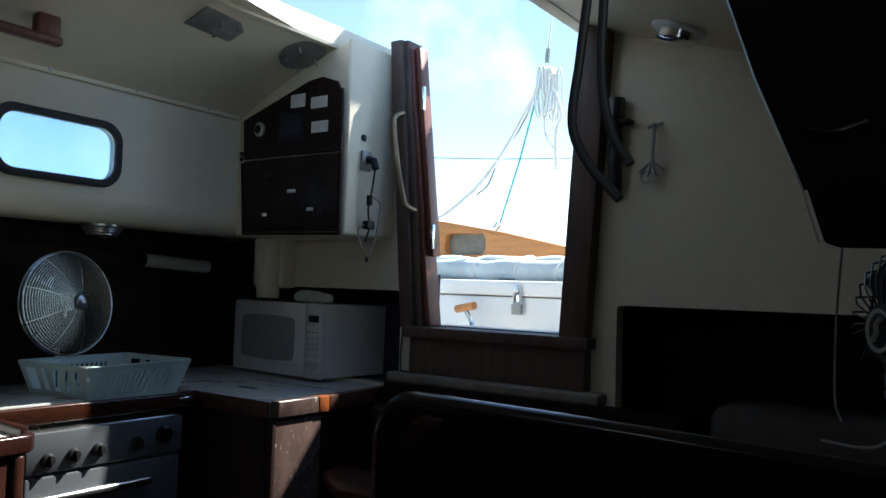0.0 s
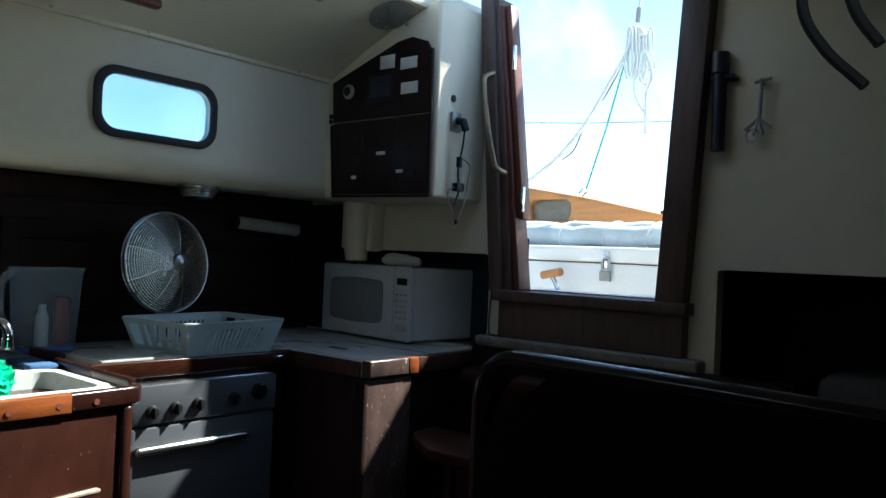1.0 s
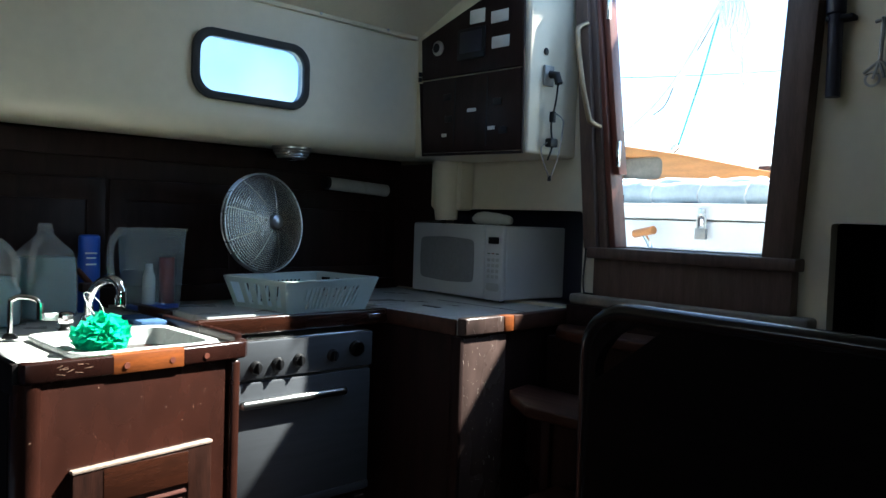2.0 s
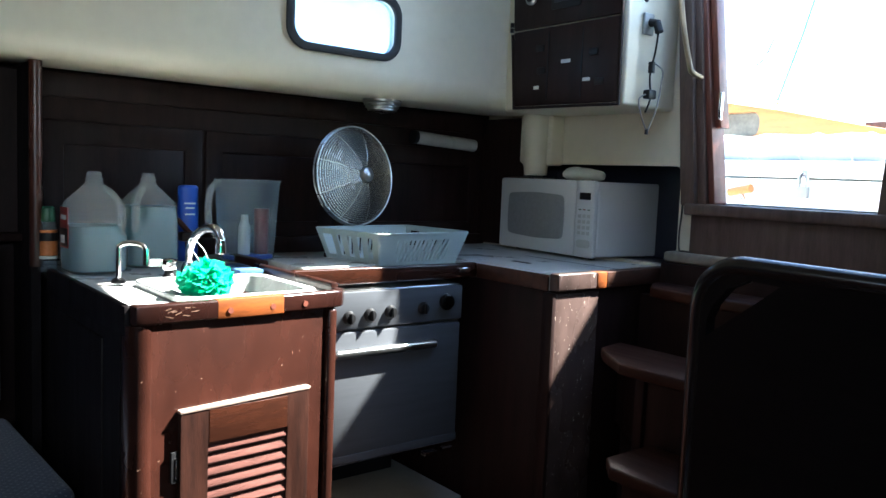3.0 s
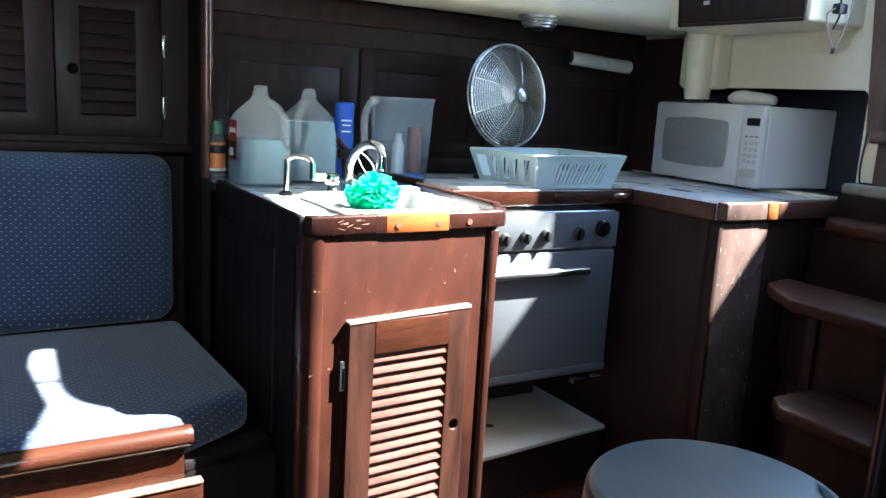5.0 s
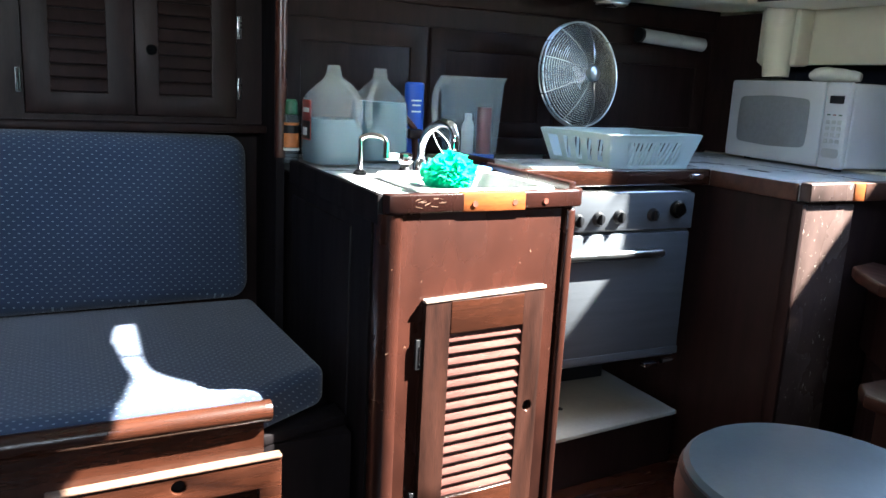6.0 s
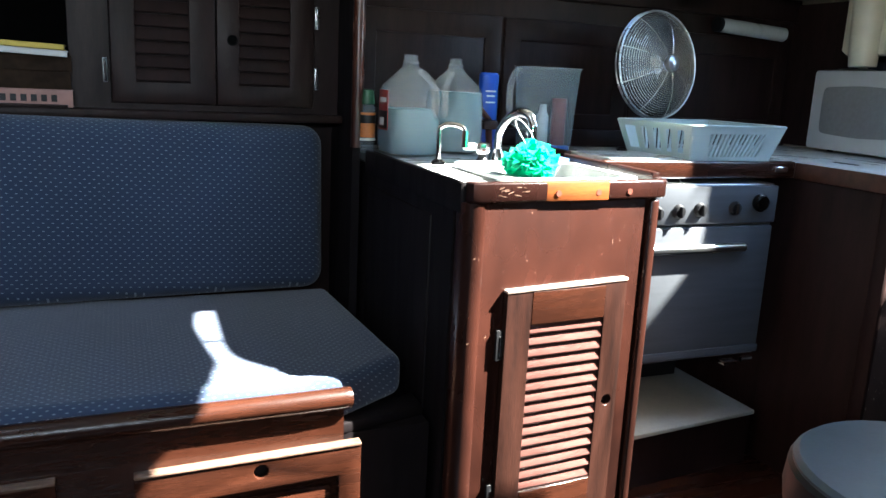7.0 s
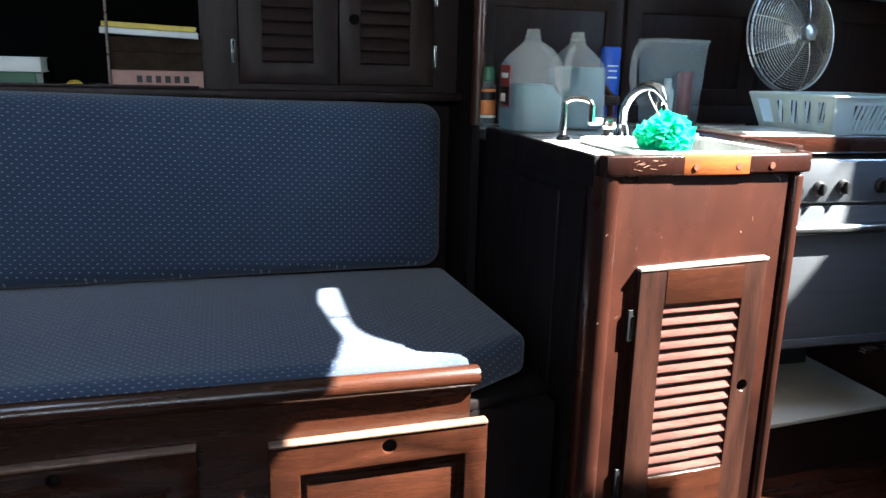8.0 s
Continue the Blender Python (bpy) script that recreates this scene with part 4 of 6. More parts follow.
for side in ("y+", "y-"):
    bm = bmesh.new()
    strip(bm, side, -1, 1, 0, 0.30)
    strip(bm, side, -1, 1, 0.86, 1)
    for u in (-1.0, -0.52, -0.20, 0.16, 0.48, 0.82):
        strip(bm, side, u, min(1, u + 0.18), 0.30, 0.86)
    part("short_side", bm, PLASTIC, rack, "end with square openings")

# round fan leaning at the lining
fan = thing("table_fan", (-2.585, 1.455, 0.9605), "round chrome table fan with a fine wire guard", "fan")
FC = Matrix.Translation((-2.555, 1.450, 1.252)) @ Matrix.Rotation(radians(9), 4, "Z") @ Matrix.Rotation(radians(84), 4, "Y")
FR = 0.174


def infan(bm):
    bmesh.ops.transform(bm, matrix=FC, verts=bm.verts)
    return bm


bm = bmesh.new()
for i in range(23):
    r = 0.032 + (FR - 0.036) * i / 22
    z = 0.062 * (1 - (r / FR) ** 3)
    tube([(r * math.cos(a), r * math.sin(a), z) for a in [2 * math.pi * j / 56 for j in range(56)]], 0.0012, 5, bm, closed=True)
for k in range(9):
    a = 2 * math.pi * k / 9 + 0.2
    tube([(r * math.cos(a), r * math.sin(a), 0.062 * (1 - (r / FR) ** 3) - 0.001) for r in (0.03, 0.07, 0.11, 0.145, FR)], 0.0017, 5, bm)
tagged(wpart("front_guard", infan(bm), GUARD, fan, "fine concentric wire guard"), kind="stuff")
bm = bmesh.new()
for i in range(12):
    r = 0.05 + (FR - 0.054) * i / 11
    tube([(r * math.cos(a), r * math.sin(a), -0.055 * (1 - (r / FR) ** 4)) for a in [2 * math.pi * j / 48 for j in range(48)]], 0.0008, 4, bm, closed=True)
for k in range(24):
    a = 2 * math.pi * k / 24
    tube([(r * math.cos(a + 0.25 * (1 - r / FR)), r * math.sin(a + 0.25 * (1 - r / FR)), -0.055 * (1 - (r / FR) ** 4)) for r in (0.04, 0.10, 0.15, FR)], 0.0009, 4, bm)
tagged(wpart("rear_guard", infan(bm), DARKSTEEL, fan), kind="stuff")
for z in (0.004, -0.012):
    wpart("rim", infan(tube([(FR * math.cos(a), FR * math.sin(a), z) for a in [2 * math.pi * j / 64 for j in range(64)]], 0.0034, 10, closed=True)), STEEL, fan, "bright rim ring")
wpart("hub_cap", infan(lathe([(0.026, 0.052), (0.0275, 0.062), (0.024, 0.072), (0.013, 0.078), (0, 0.079)], 24)), STEEL, fan, "domed hub cap")
for k in range(4):
    bm = bmesh.new()
    rows = []
    for i in range(7):
        r = 0.028 + 0.128 * i / 6
        w = 0.030 + 0.05 * math.sin(math.pi * min(1, i / 5.0) * 0.62)
        tilt = radians(34 - 16 * i / 6)
        a0 = math.pi / 2 * k
        row = []
        for q in (-1, -0.33, 0.33, 1):
            da = q * w / max(r, 0.05)
            row.append(bm.verts.new((r * math.cos(a0 + da), r * math.sin(a0 + da), 0.002 + q * w * math.sin(tilt) * 0.55)))
        rows.append(row)
    for a, b in zip(rows, rows[1:]):
        for j in range(3):
            bm.faces.new((a[j], a[j + 1], b[j + 1], b[j]))
    bmesh.ops.solidify(bm, geom=list(bm.faces), thickness=0.0015)
    wpart("blade", infan(bm), BLADE, fan, smooth=60)
wpart("motor", infan(lathe([(0, -0.005), (0.03, -0.005), (0.045, -0.045), (0.045, -0.12), (0.03, -0.135), (0, -0.135)], 24)), CHROME, fan, "chrome motor housing")
wpart("stand", tube([(-2.62, 1.45, 1.2), (-2.61, 1.45, 1.08), (-2.60, 1.455, 0.975)], 0.014, 12), CHROME, fan)
wpart("base", lathe([(0, 0), (0.085, 0), (0.083, 0.010), (0.03, 0.018), (0, 0.018)], 28, Matrix.Translation((-2.60, 1.455, 0.9605))), CHROME, fan)

# chrome dome lamp under the side deck, and the tube lamp on the lining
dome = thing("dome_lamp", (-2.55, 1.553, 1.524), "small ringed chrome lamp under the side deck", "lamp")
part("shell", lathe([(0.072, 0.014), (0.072, -0.004), (0.066, -0.009), (0.067, -0.015), (0.060, -0.019), (0.061, -0.025), (0.053, -0.029), (0.054, -0.034), (0.044, -0.040), (0, -0.044)], 28), STEEL, dome)
tl = thing("tube_lamp", (-2.79, 2.02, 1.41), "short white tube lamp on the dark lining", "lamp")
wpart("tube", tube([(-2.765, 1.866, 1.419), (-2.765, 2.178, 1.402)], 0.026, 20), LAMINATE, tl, "white tube")
wpart("end_cap", tube([(-2.765, 1.852, 1.420), (-2.765, 1.868, 1.419)], 0.0275, 20), BLACK, tl, "black end cap")
wpart("holder", box(-2.799, -2.77, 1.90, 2.14, 1.395, 1.425, 0.004), BLACK, tl)

# sliding locker doors and mouldings on the lining behind the worktop
back = thing("galley_locker_front", (HULL, 1.2, 0.96), "dark wooden locker front with sliding doors behind the galley", "locker", kind="structure")
wpart("top_rail", box(HULL, HULL + 0.020, 0.44, 2.26, 1.455, 1.530, 0.004), DARKWOOD, back)
wpart("bottom_rail", box(HULL, HULL + 0.018, 0.44, 2.26, 0.962, 1.02, 0.004), DARKWOOD, back)
for y0, y1, d in ((0.49, 0.985, 0.014), (1.0, 1.50, 0.010), (1.515, 2.24, 0.012)):
    dr = wpart("sliding_door", slab_x(rect(y0, y1, 1.02, 1.385), HULL, HULL + d, 0.004, holes=[rect(y0 + 0.06, y1 - 0.06, 1.075, 1.312)]), DARKWOOD, back, "dark framed sliding door")
    wpart("door_panel", box(HULL, HULL + d - 0.006, y0 + 0.05, y1 - 0.05, 1.065, 1.322, 0.003), DARKWOOD, dr)

# partition between settee and galley, with a rounded front edge
div = thing("partition", (-2.66, 0.425, 0.0), "dark mahogany partition with a rounded reddish edge", "partition", kind="structure")
# board coloured near-black for the shade between settee and galley
wpart("board", box(-2.79, -2.545, 0.412, 0.436, 0.0, 1.526), SHADEWOOD, div)
wpart("edge", tube([(-2.545, 0.424, 0.97), (-2.545, 0.424, 1.528)], 0.017, 16), WOOD, div, "rounded reddish edge")

# ---------------------------------------------------------------- microwave
mw = thing("microwave_oven", (-2.34, 2.19, 0.9765), "white microwave oven with a grey window and keypad", "microwave", turn=-6)
W2 = 0.283
part("body", box(-W2, W2, 0.02, 0.335, 0.014, 0.292, 0.008, 3), MWHITE, mw)
BULGE = []
for i in range(120):
    a = 2 * math.pi * i / 120
    c, d = math.cos(a), math.sin(a)
    k = 1 / (abs(c / 0.170) ** 14 + abs(d / 0.084) ** 14) ** (1 / 14)
    BULGE.append((-0.053 + k * c + 0.004 * c * (1 - (k * d / 0.084) ** 2), 0.152 + k * d + 0.006 * d * (1 - (k * c / 0.170) ** 2)))
face = part("door", slab_y(rounded(-W2, 0.180, 0.010, 0.295, 0.012, 3), 0.022, 0.0, 0.005), MWHITE, mw, "bulged white door")
part("window", slab_y(BULGE, 0.002, -0.0025, 0.001), MGREY, face, "grey dotted window")
pad = part("keypad", slab_y(rounded(0.183, W2, 0.010, 0.295, 0.012, 3), 0.022, 0.0, 0.005), MWHITE, mw, "white control panel")
part("display", box(0.204, 0.262, -0.003, 0.002, 0.224, 0.250, 0.002), BLACK, pad, "black display")
for r in range(4):
    for c in range(3):
        part("key", box(0.199 + 0.024 * c, 0.216 + 0.024 * c, -0.0018, 0.002, 0.094 + 0.021 * r, 0.107 + 0.021 * r, 0.0015, 1), LAMINATE, pad)
for c, mat in ((0, GREENP), (1, REDP), (2, GREENP)):
    part("key_mark", box(0.201 + 0.024 * c, 0.214 + 0.024 * c, -0.0016, 0.002, 0.185, 0.189), mat, pad)
part("start_key", slab_y(rounded(0.197, 0.269, 0.046, 0.076, 0.012, 3), 0.002, -0.0016), LAMINATE, pad)
for x in (-0.22, 0.22):
    for y in (0.06, 0.25):
        part("foot", lathe([(0, 0), (0.012, 0), (0.014, 0.015), (0, 0.015)], 10, Matrix.Translation((x, y, 0))), BLACK, mw)
cl = thing("rolled_cloth", (-2.20, 2.235, 1.2705), "white rolled cloth lying on the microwave", "cloth")
bm = tube(spline([(-0.085, 0.0, 0.022), (-0.05, 0.01, 0.026), (0.0, 0.0, 0.026), (0.06, 0.01, 0.022), (0.10, 0.02, 0.018)], 4), [0.012, 0.018, 0.022, 0.024, 0.025, 0.025, 0.026, 0.026, 0.025, 0.024, 0.022, 0.022, 0.020, 0.020, 0.018, 0.016, 0.012], 12)
for v in bm.verts:
    v.co.z = max(0.0, v.co.z + 0.004 * noise.noise(v.co * 40))
part("cloth", bm, LABELW, cl, smooth=70)
pp = thing("paper_sheets", (-2.50, 2.26, 1.2695), "crumpled pale papers on the microwave", "paper")
bm = bmesh.new()
g = [[bm.verts.new((-0.09 + 0.03 * i, -0.05 + 0.03 * j, 0.004 + 0.012 * abs(noise.noise(Vector((i * 0.9, j * 0.9, 2)))))) for j in range(5)] for i in range(7)]
for i in range(6):
    for j in range(4):
        bm.faces.new((g[i][j], g[i + 1][j], g[i + 1][j + 1], g[i][j + 1]))
bmesh.ops.solidify(bm, geom=list(bm.faces), thickness=0.003)
part("sheet", bm, LABELW, pp)

# ---------------------------------------------------------------- electrical locker by the companionway
el = thing("switch_locker", (-2.09, 2.29, 1.52), "cream locker with dark wooden doors and instruments", "locker")
bm = slab_y([(-2.405, 1.52), (-1.838, 1.52), (-1.838, 2.215), (-1.90, 2.19), (-2.03, 2.15), (-2.22, 2.07), (-2.405, 1.98)], BULK - 0.001, 2.012, 0.012, seg=3)
wpart("carcass", bm, CREAM, el, "cream moulded carcass", smooth=45)
PTOP = [(-2.365, 1.965), (-2.02, 2.078), (-1.955, 2.085), (-1.885, 2.06), (-1.862, 2.02)]
up = wpart("upper_panel", slab_y([(-2.355, 1.812), (-1.858, 1.812)] + PTOP[::-1], 2.012, 1.998, 0.004), DARKWOOD, el, "dark instrument panel with a sloping top")
lo = wpart("lower_door", slab_y([(-2.335, 1.535), (-1.850, 1.530), (-1.858, 1.806), (-2.352, 1.806)], 2.012, 1.996, 0.005), DARKWOOD, el, "dark fall-front door")
for x in (-2.17, -2.01):
    wpart("door_groove", box(x - 0.003, x + 0.003, 1.9945, 1.997, 1.55, 1.79), BLACK, lo)
wpart("edging", tube([(-2.362, 2.0, 1.80), (-2.338, 2.0, 1.528), (-1.845, 2.0, 1.522), (-1.852, 2.0, 1.82), (-1.858, 2.0, 2.03)], 0.006, 8), DARKWOOD, el, "dark corded edging")
for z in (1.835, 1.815):
    wpart("hinge", tube([(-2.365, 1.998, z - 0.008), (-2.365, 1.998, z + 0.008)], 0.007, 8), BLACK, el)
wpart("label_card", box(-2.108, -2.035, 1.9955, 1.999, 1.985, 2.034, 0.004), LABELW, up, "blank pale card")
wpart("label_card", box(-2.005, -1.925, 1.9955, 1.999, 1.972, 2.014, 0.003), LABELW, up, "blank pale card")
wpart("label_card", box(-1.998, -1.917, 1.9955, 1.999, 1.884, 1.925, 0.003), LABELW, up, "blank pale card")
me_ = wpart("meter", box(-2.165, -2.028, 1.992, 1.999, 1.862, 1.972, 0.004), BLACK, up, "dark square meter")
wpart("meter_glass", box(-2.150, -2.043, 1.990, 1.9925, 1.885, 1.960, 0.002), NAVY, me_)
wpart("dial", lathe([(0, 0), (0.026, 0), (0.028, 0.008), (0.02, 0.014), (0, 0.014)], 20, pose(-2.265, 1.998, 1.92, 90, 0, 0)), STEEL, up, "small steel dial")
wpart("dial_face", lathe([(0, 0.0145), (0.017, 0.0145), (0.017, 0.0155), (0, 0.0155)], 18, pose(-2.265, 1.998, 1.92, 90, 0, 0)), BLACK, up)
for x, z, w in ((-2.084, 1.679, 0.022), (-1.986, 1.610, 0.017), (-2.221, 1.596, 0.013)):
    wpart("label_tab", box(x - w, x + w, 1.9935, 1.997, z - 0.006, z + 0.007, 0.002), LABELW, lo, "small pale tab")
for x, z in ((-2.21, 1.735), (-2.20, 1.655), (-1.96, 1.70), (-1.93, 1.60)):
    wpart("switch", box(x - 0.02, x + 0.02, 1.9925, 1.997, z - 0.012, z + 0.012, 0.003), BLACK, lo)

hole = solid("cable_gland", lathe([(0, 0), (0.011, 0), (0.013, 0.003), (0.009, 0.006), (0, 0.006)], 16, pose(-1.838, 2.098, 1.872, 0, 90, 0)), BLACK, "small black cable gland on the locker side", "gland")
ch = thing("charger_cable", (-1.838, 2.115, 1.79), "black socket with a plug and tangled hanging cable", "cable")
wpart("socket", box(-1.838, -1.826, 2.085, 2.135, 1.755, 1.825, 0.004), GREYM, ch, "grey socket plate")
wpart("plug", tube([(-1.828, 2.115, 1.795), (-1.80, 2.115, 1.79), (-1.79, 2.115, 1.76)], 0.014, 12), BLACK, ch)
wpart("cable", tube(spline([(-1.79, 2.112, 1.765), (-1.80, 2.115, 1.70), (-1.808, 2.105, 1.62), (-1.805, 2.11, 1.55), (-1.815, 2.10, 1.50)], 6), 0.0032, 8), BLACK, ch)
wpart("cable_loop", tube(spline([(-1.80, 2.12, 1.66), (-1.79, 2.145, 1.64), (-1.795, 2.15, 1.60), (-1.80, 2.14, 1.52), (-1.812, 2.125, 1.46), (-1.815, 2.115, 1.44)], 6), 0.0025, 6), GREYM, ch)
wpart("cable_loop", tube(spline([(-1.81, 2.09, 1.56), (-1.82, 2.07, 1.54), (-1.815, 2.08, 1.49), (-1.815, 2.11, 1.445)], 6), 0.0025, 6), GREYM, ch)
wpart("adapter", box(-1.822, -1.795, 2.090, 2.130, 1.545, 1.575, 0.005), BLACK, ch, "small black adapter")
wpart("connector", tube([(-1.806, 2.108, 1.665), (-1.806, 2.108, 1.63)], 0.011, 10), BLACK, ch)
wpart("tip", tube([(-1.815, 2.114, 1.448), (-1.815, 2.114, 1.43)], 0.006, 8), BLACK, ch)

# grab handle and folded door leaf at the companionway
leaf = thing("door_leaf", (-1.66, 2.41, 1.45), "red-brown folded companionway door with bright hinges", "door")


def leaf_board(off, y0, y1, zb):
    xb = -1.612 + off - 0.122 * (zb - 1.21)
    xt = -1.612 + off - 0.122 * (2.235 - 1.21)
    return slab_y([(xb - 0.024, zb), (xb, zb), (xt, 2.235), (xt - 0.024, 2.235)], y1, y0, 0.005)


wpart("stile", leaf_board(-0.024, 2.262, 2.335, 1.209), REDWOOD, leaf)
wpart("panel", leaf_board(0.002, 2.275, 2.325, 1.46), REDWOOD, leaf, "folded panel")
for z in (2.04, 1.53):
    x = -1.612 - 0.122 * (z - 1.21)
    wpart("hinge", box(x - 0.004, x + 0.008, 2.27, 2.285, z - 0.045, z + 0.045, 0.003), CHROME, leaf, "bright hinge")

# torch in its clip, keys on a hook, ledge below the sill
tor = thing("torch", (-0.955, BULK, 1.66), "dark blue hand torch in a wall clip", "torch")
wpart("barrel", tube([(-0.952, 2.262, 1.66), (-0.953, 2.262, 1.86)], 0.0195, 18), NAVY, tor)
wpart("head", tube([(-0.953, 2.262, 1.86), (-0.953, 2.262, 1.885), (-0.954, 2.262, 1.89), (-0.954, 2.262, 1.95)], [0.0195, 0.021, 0.026, 0.026], 18), NAVY, tor)
wpart("clip", box(-0.978, -0.905, 2.25, BULK, 1.868, 1.882, 0.003), BLACK, tor)
keys = thing("keys", (-0.835, BULK, 1.69), "bunch of keys and shackles hanging from a hook", "keys")
wpart("hook", tube([(-0.833, BULK, 1.852), (-0.833, 2.265, 1.85), (-0.833, 2.258, 1.862)], 0.004, 8), STEEL, keys)
wpart("crossbar", tube([(-0.855, 2.272, 1.853), (-0.808, 2.272, 1.862)], 0.005, 8), GREYM, keys)
wpart("chain", tube([(-0.833, 2.268, 1.86), (-0.836, 2.268, 1.80), (-0.838, 2.268, 1.745)], 0.006, 8), GREYM, keys)
for k in range(4):
    a = -0.9 + 0.6 * k
    bm = tube([(-0.838, 2.268 - 0.003 * k, 1.748), (-0.838 + 0.05 * math.sin(a), 2.268 - 0.003 * k, 1.748 - 0.05 * math.cos(a))], 0.0045, 6)
    wpart("key", bm, GREYM, keys)
wpart("ring", tube([(-0.855 + 0.018 * math.cos(a), 2.268, 1.70 + 0.018 * math.sin(a)) for a in [2 * math.pi * j / 20 for j in range(20)]], 0.0035, 6, closed=True), STEEL, keys)
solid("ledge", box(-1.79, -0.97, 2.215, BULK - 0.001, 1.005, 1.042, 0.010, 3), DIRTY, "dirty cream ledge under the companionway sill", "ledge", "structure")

solid("loose_wire", tube(spline([(-1.782, 2.284, 1.29), (-1.772, 2.282, 1.20), (-1.778, 2.282, 1.10), (-1.765, 2.270, 1.047), (-1.735, 2.245, 1.046), (-1.700, 2.235, 1.046)], 5), 0.003, 6), RUBBER, "thin black wire run down to the ledge", "wire")

# ---------------------------------------------------------------- companionway steps
st = thing("companionway_steps", (-1.35, 1.95, 0.0), "dark wooden companionway steps with worn reddish treads", "steps")
wpart("lower_riser", prism([(-1.46, 1.64), (-0.98, 1.64), (-0.98, 2.28), (-1.74, 2.28), (-1.74, 1.98)], 0.0, 0.490), DARKWOOD, st)
wpart("middle_riser", prism([(-1.545, 1.815), (-0.98, 1.815), (-0.98, 2.28), (-1.77, 2.28), (-1.77, 1.985)], 0.490, 0.718), DARKWOOD, st)
wpart("upper_riser", prism([(-1.785, 2.10), (-0.72, 2.10), (-0.72, 2.28), (-1.785, 2.28)], 0.718, 0.902, bm=prism([(-1.785, 2.20), (-0.72, 2.20), (-0.72, 2.28), (-1.785, 2.28)], 0.902, 1.004)), DARKWOOD, st)
wpart("corner_post", box(-1.562, -1.528, 1.800, 1.830, 0.49, 0.718, 0.006), DARKWOOD, st)
wpart("tread", prism([(-1.785, 2.16), (-1.72, 2.06), (-1.66, 2.035), (-0.72, 2.035), (-0.72, 2.20), (-1.785, 2.20)], 0.902, 0.937, 0.008, 3), WOOD_X, st, "worn reddish tread")
wpart("tread", prism([(-1.77, 1.985), (-1.745, 1.865), (-1.70, 1.82), (-1.57, 1.735), (-0.98, 1.735), (-0.98, 1.985)], 0.718, 0.753, 0.008, 3), WOOD_X, st, "worn reddish tread")
wpart("tread", prism([(-1.495, 1.80), (-1.495, 1.61), (-1.44, 1.555), (-0.98, 1.555), (-0.98, 1.80)], 0.490, 0.526, 0.008, 3), WOOD_X, st, "worn reddish tread")

# dark partition panel with a rounded corner in front of the steps
outl = [(-1.0, 0.0), (0.74, 0.0), (0.74, 1.090), (-0.1, 1.105), (-0.55, 1.117), (-0.92, 1.123)]
outl += [(-0.92 - 0.08 * math.sin(radians(a)), 1.043 + 0.08 * math.cos(radians(a))) for a in range(15, 91, 15)]
ps = thing("seat_partition", (-0.2, 1.235, 0.0), "black-brown varnished partition with a rounded top corner", "partition")
BLKWOOD = material("black_brown_varnish", (0.006, 0.0045, 0.0045), 0.40, spec=0.08, vary=0.2, scale=5, fine=40, stretch=(0.8, 5, 5), bump=0.08)
GRIP = [(-0.977, 0.990), (-0.896, 1.054), (-0.842, 1.098), (-0.90, 1.101), (-0.94, 1.081), (-0.966, 1.048), (-0.977, 1.02)]
wpart("panel", slab_y(outl, 1.250, 1.222, holes=[GRIP]), BLKWOOD, ps, "dark panel with a hand hole in its corner")
edge = [(x, 1.236, z) for x, z in reversed(outl[2:])] + []
RAILVAR = material("glossy_dark_varnish", (0.012, 0.008, 0.007), 0.2, vary=0.2, scale=5, fine=40, stretch=(0.8, 5, 5), bump=0.05)
wpart("rounded_edge", tube([(-1.0, 1.236, 0.0)] + edge, 0.019, 16), RAILVAR, ps, "thick rounded edging")

# kitchen bin
bn = thing("waste_bin", (-0.925, 0.715, 0.0), "white waste bin with a slate grey lid", "bin")
part("body", lathe([(0, 0), (0.125, 0), (0.13, 0.01), (0.158, 0.65), (0.166, 0.655), (0.166, 0.67), (0, 0.67)], 40), WHITE, bn, "white tapered body")
part("lid_rim", lathe([(0.160, 0.655), (0.175, 0.658), (0.178, 0.68), (0.175, 0.712), (0.168, 0.720)], 44), BLACK, bn, "dark lid rim")
part("lid", lathe([(0.170, 0.712), (0.170, 0.722), (0.163, 0.728), (0.11, 0.733), (0, 0.736)], 44), BLUEGREY, bn, "slate grey lid")
bm = bmesh.new()
vin, vout = [], []
for i in range(15):
    a = radians(-10 + 80 * i / 14)
    w = 0.006 + 0.010 * math.sin(math.pi * i / 14)
    vin.append(bm.verts.new(((0.150 - w) * math.cos(a), (0.150 - w) * math.sin(a), 0.7335)))
    vout.append(bm.verts.new((0.153 * math.cos(a), 0.153 * math.sin(a), 0.7315)))
for i in range(14):
    bm.faces.new((vin[i], vout[i], vout[i + 1], vin[i + 1]))
bmesh.ops.solidify(bm, geom=list(bm.faces), thickness=0.002)
part("lid_slot", bm, BLACK, bn, "dark crescent slot")

# ---------------------------------------------------------------- settee


def fabric_uv(ob):
    """Lay the dots in true size on every side."""
    me = ob.data
    uv = me.uv_layers.new(name="UVMap")
    for poly in me.polygons:
        nx, ny, nz = (abs(c) for c in poly.normal)
        for li in poly.loop_indices:
            co = me.vertices[me.loops[li].vertex_index].co
            if nx >= ny and nx >= nz:
                uv.data[li].uv = (co.y, co.x - co.z)
            elif nz >= ny:
                uv.data[li].uv = (co.y, co.x - co.z)
            else:
                uv.data[li].uv = (co.x, co.z)
    return ob


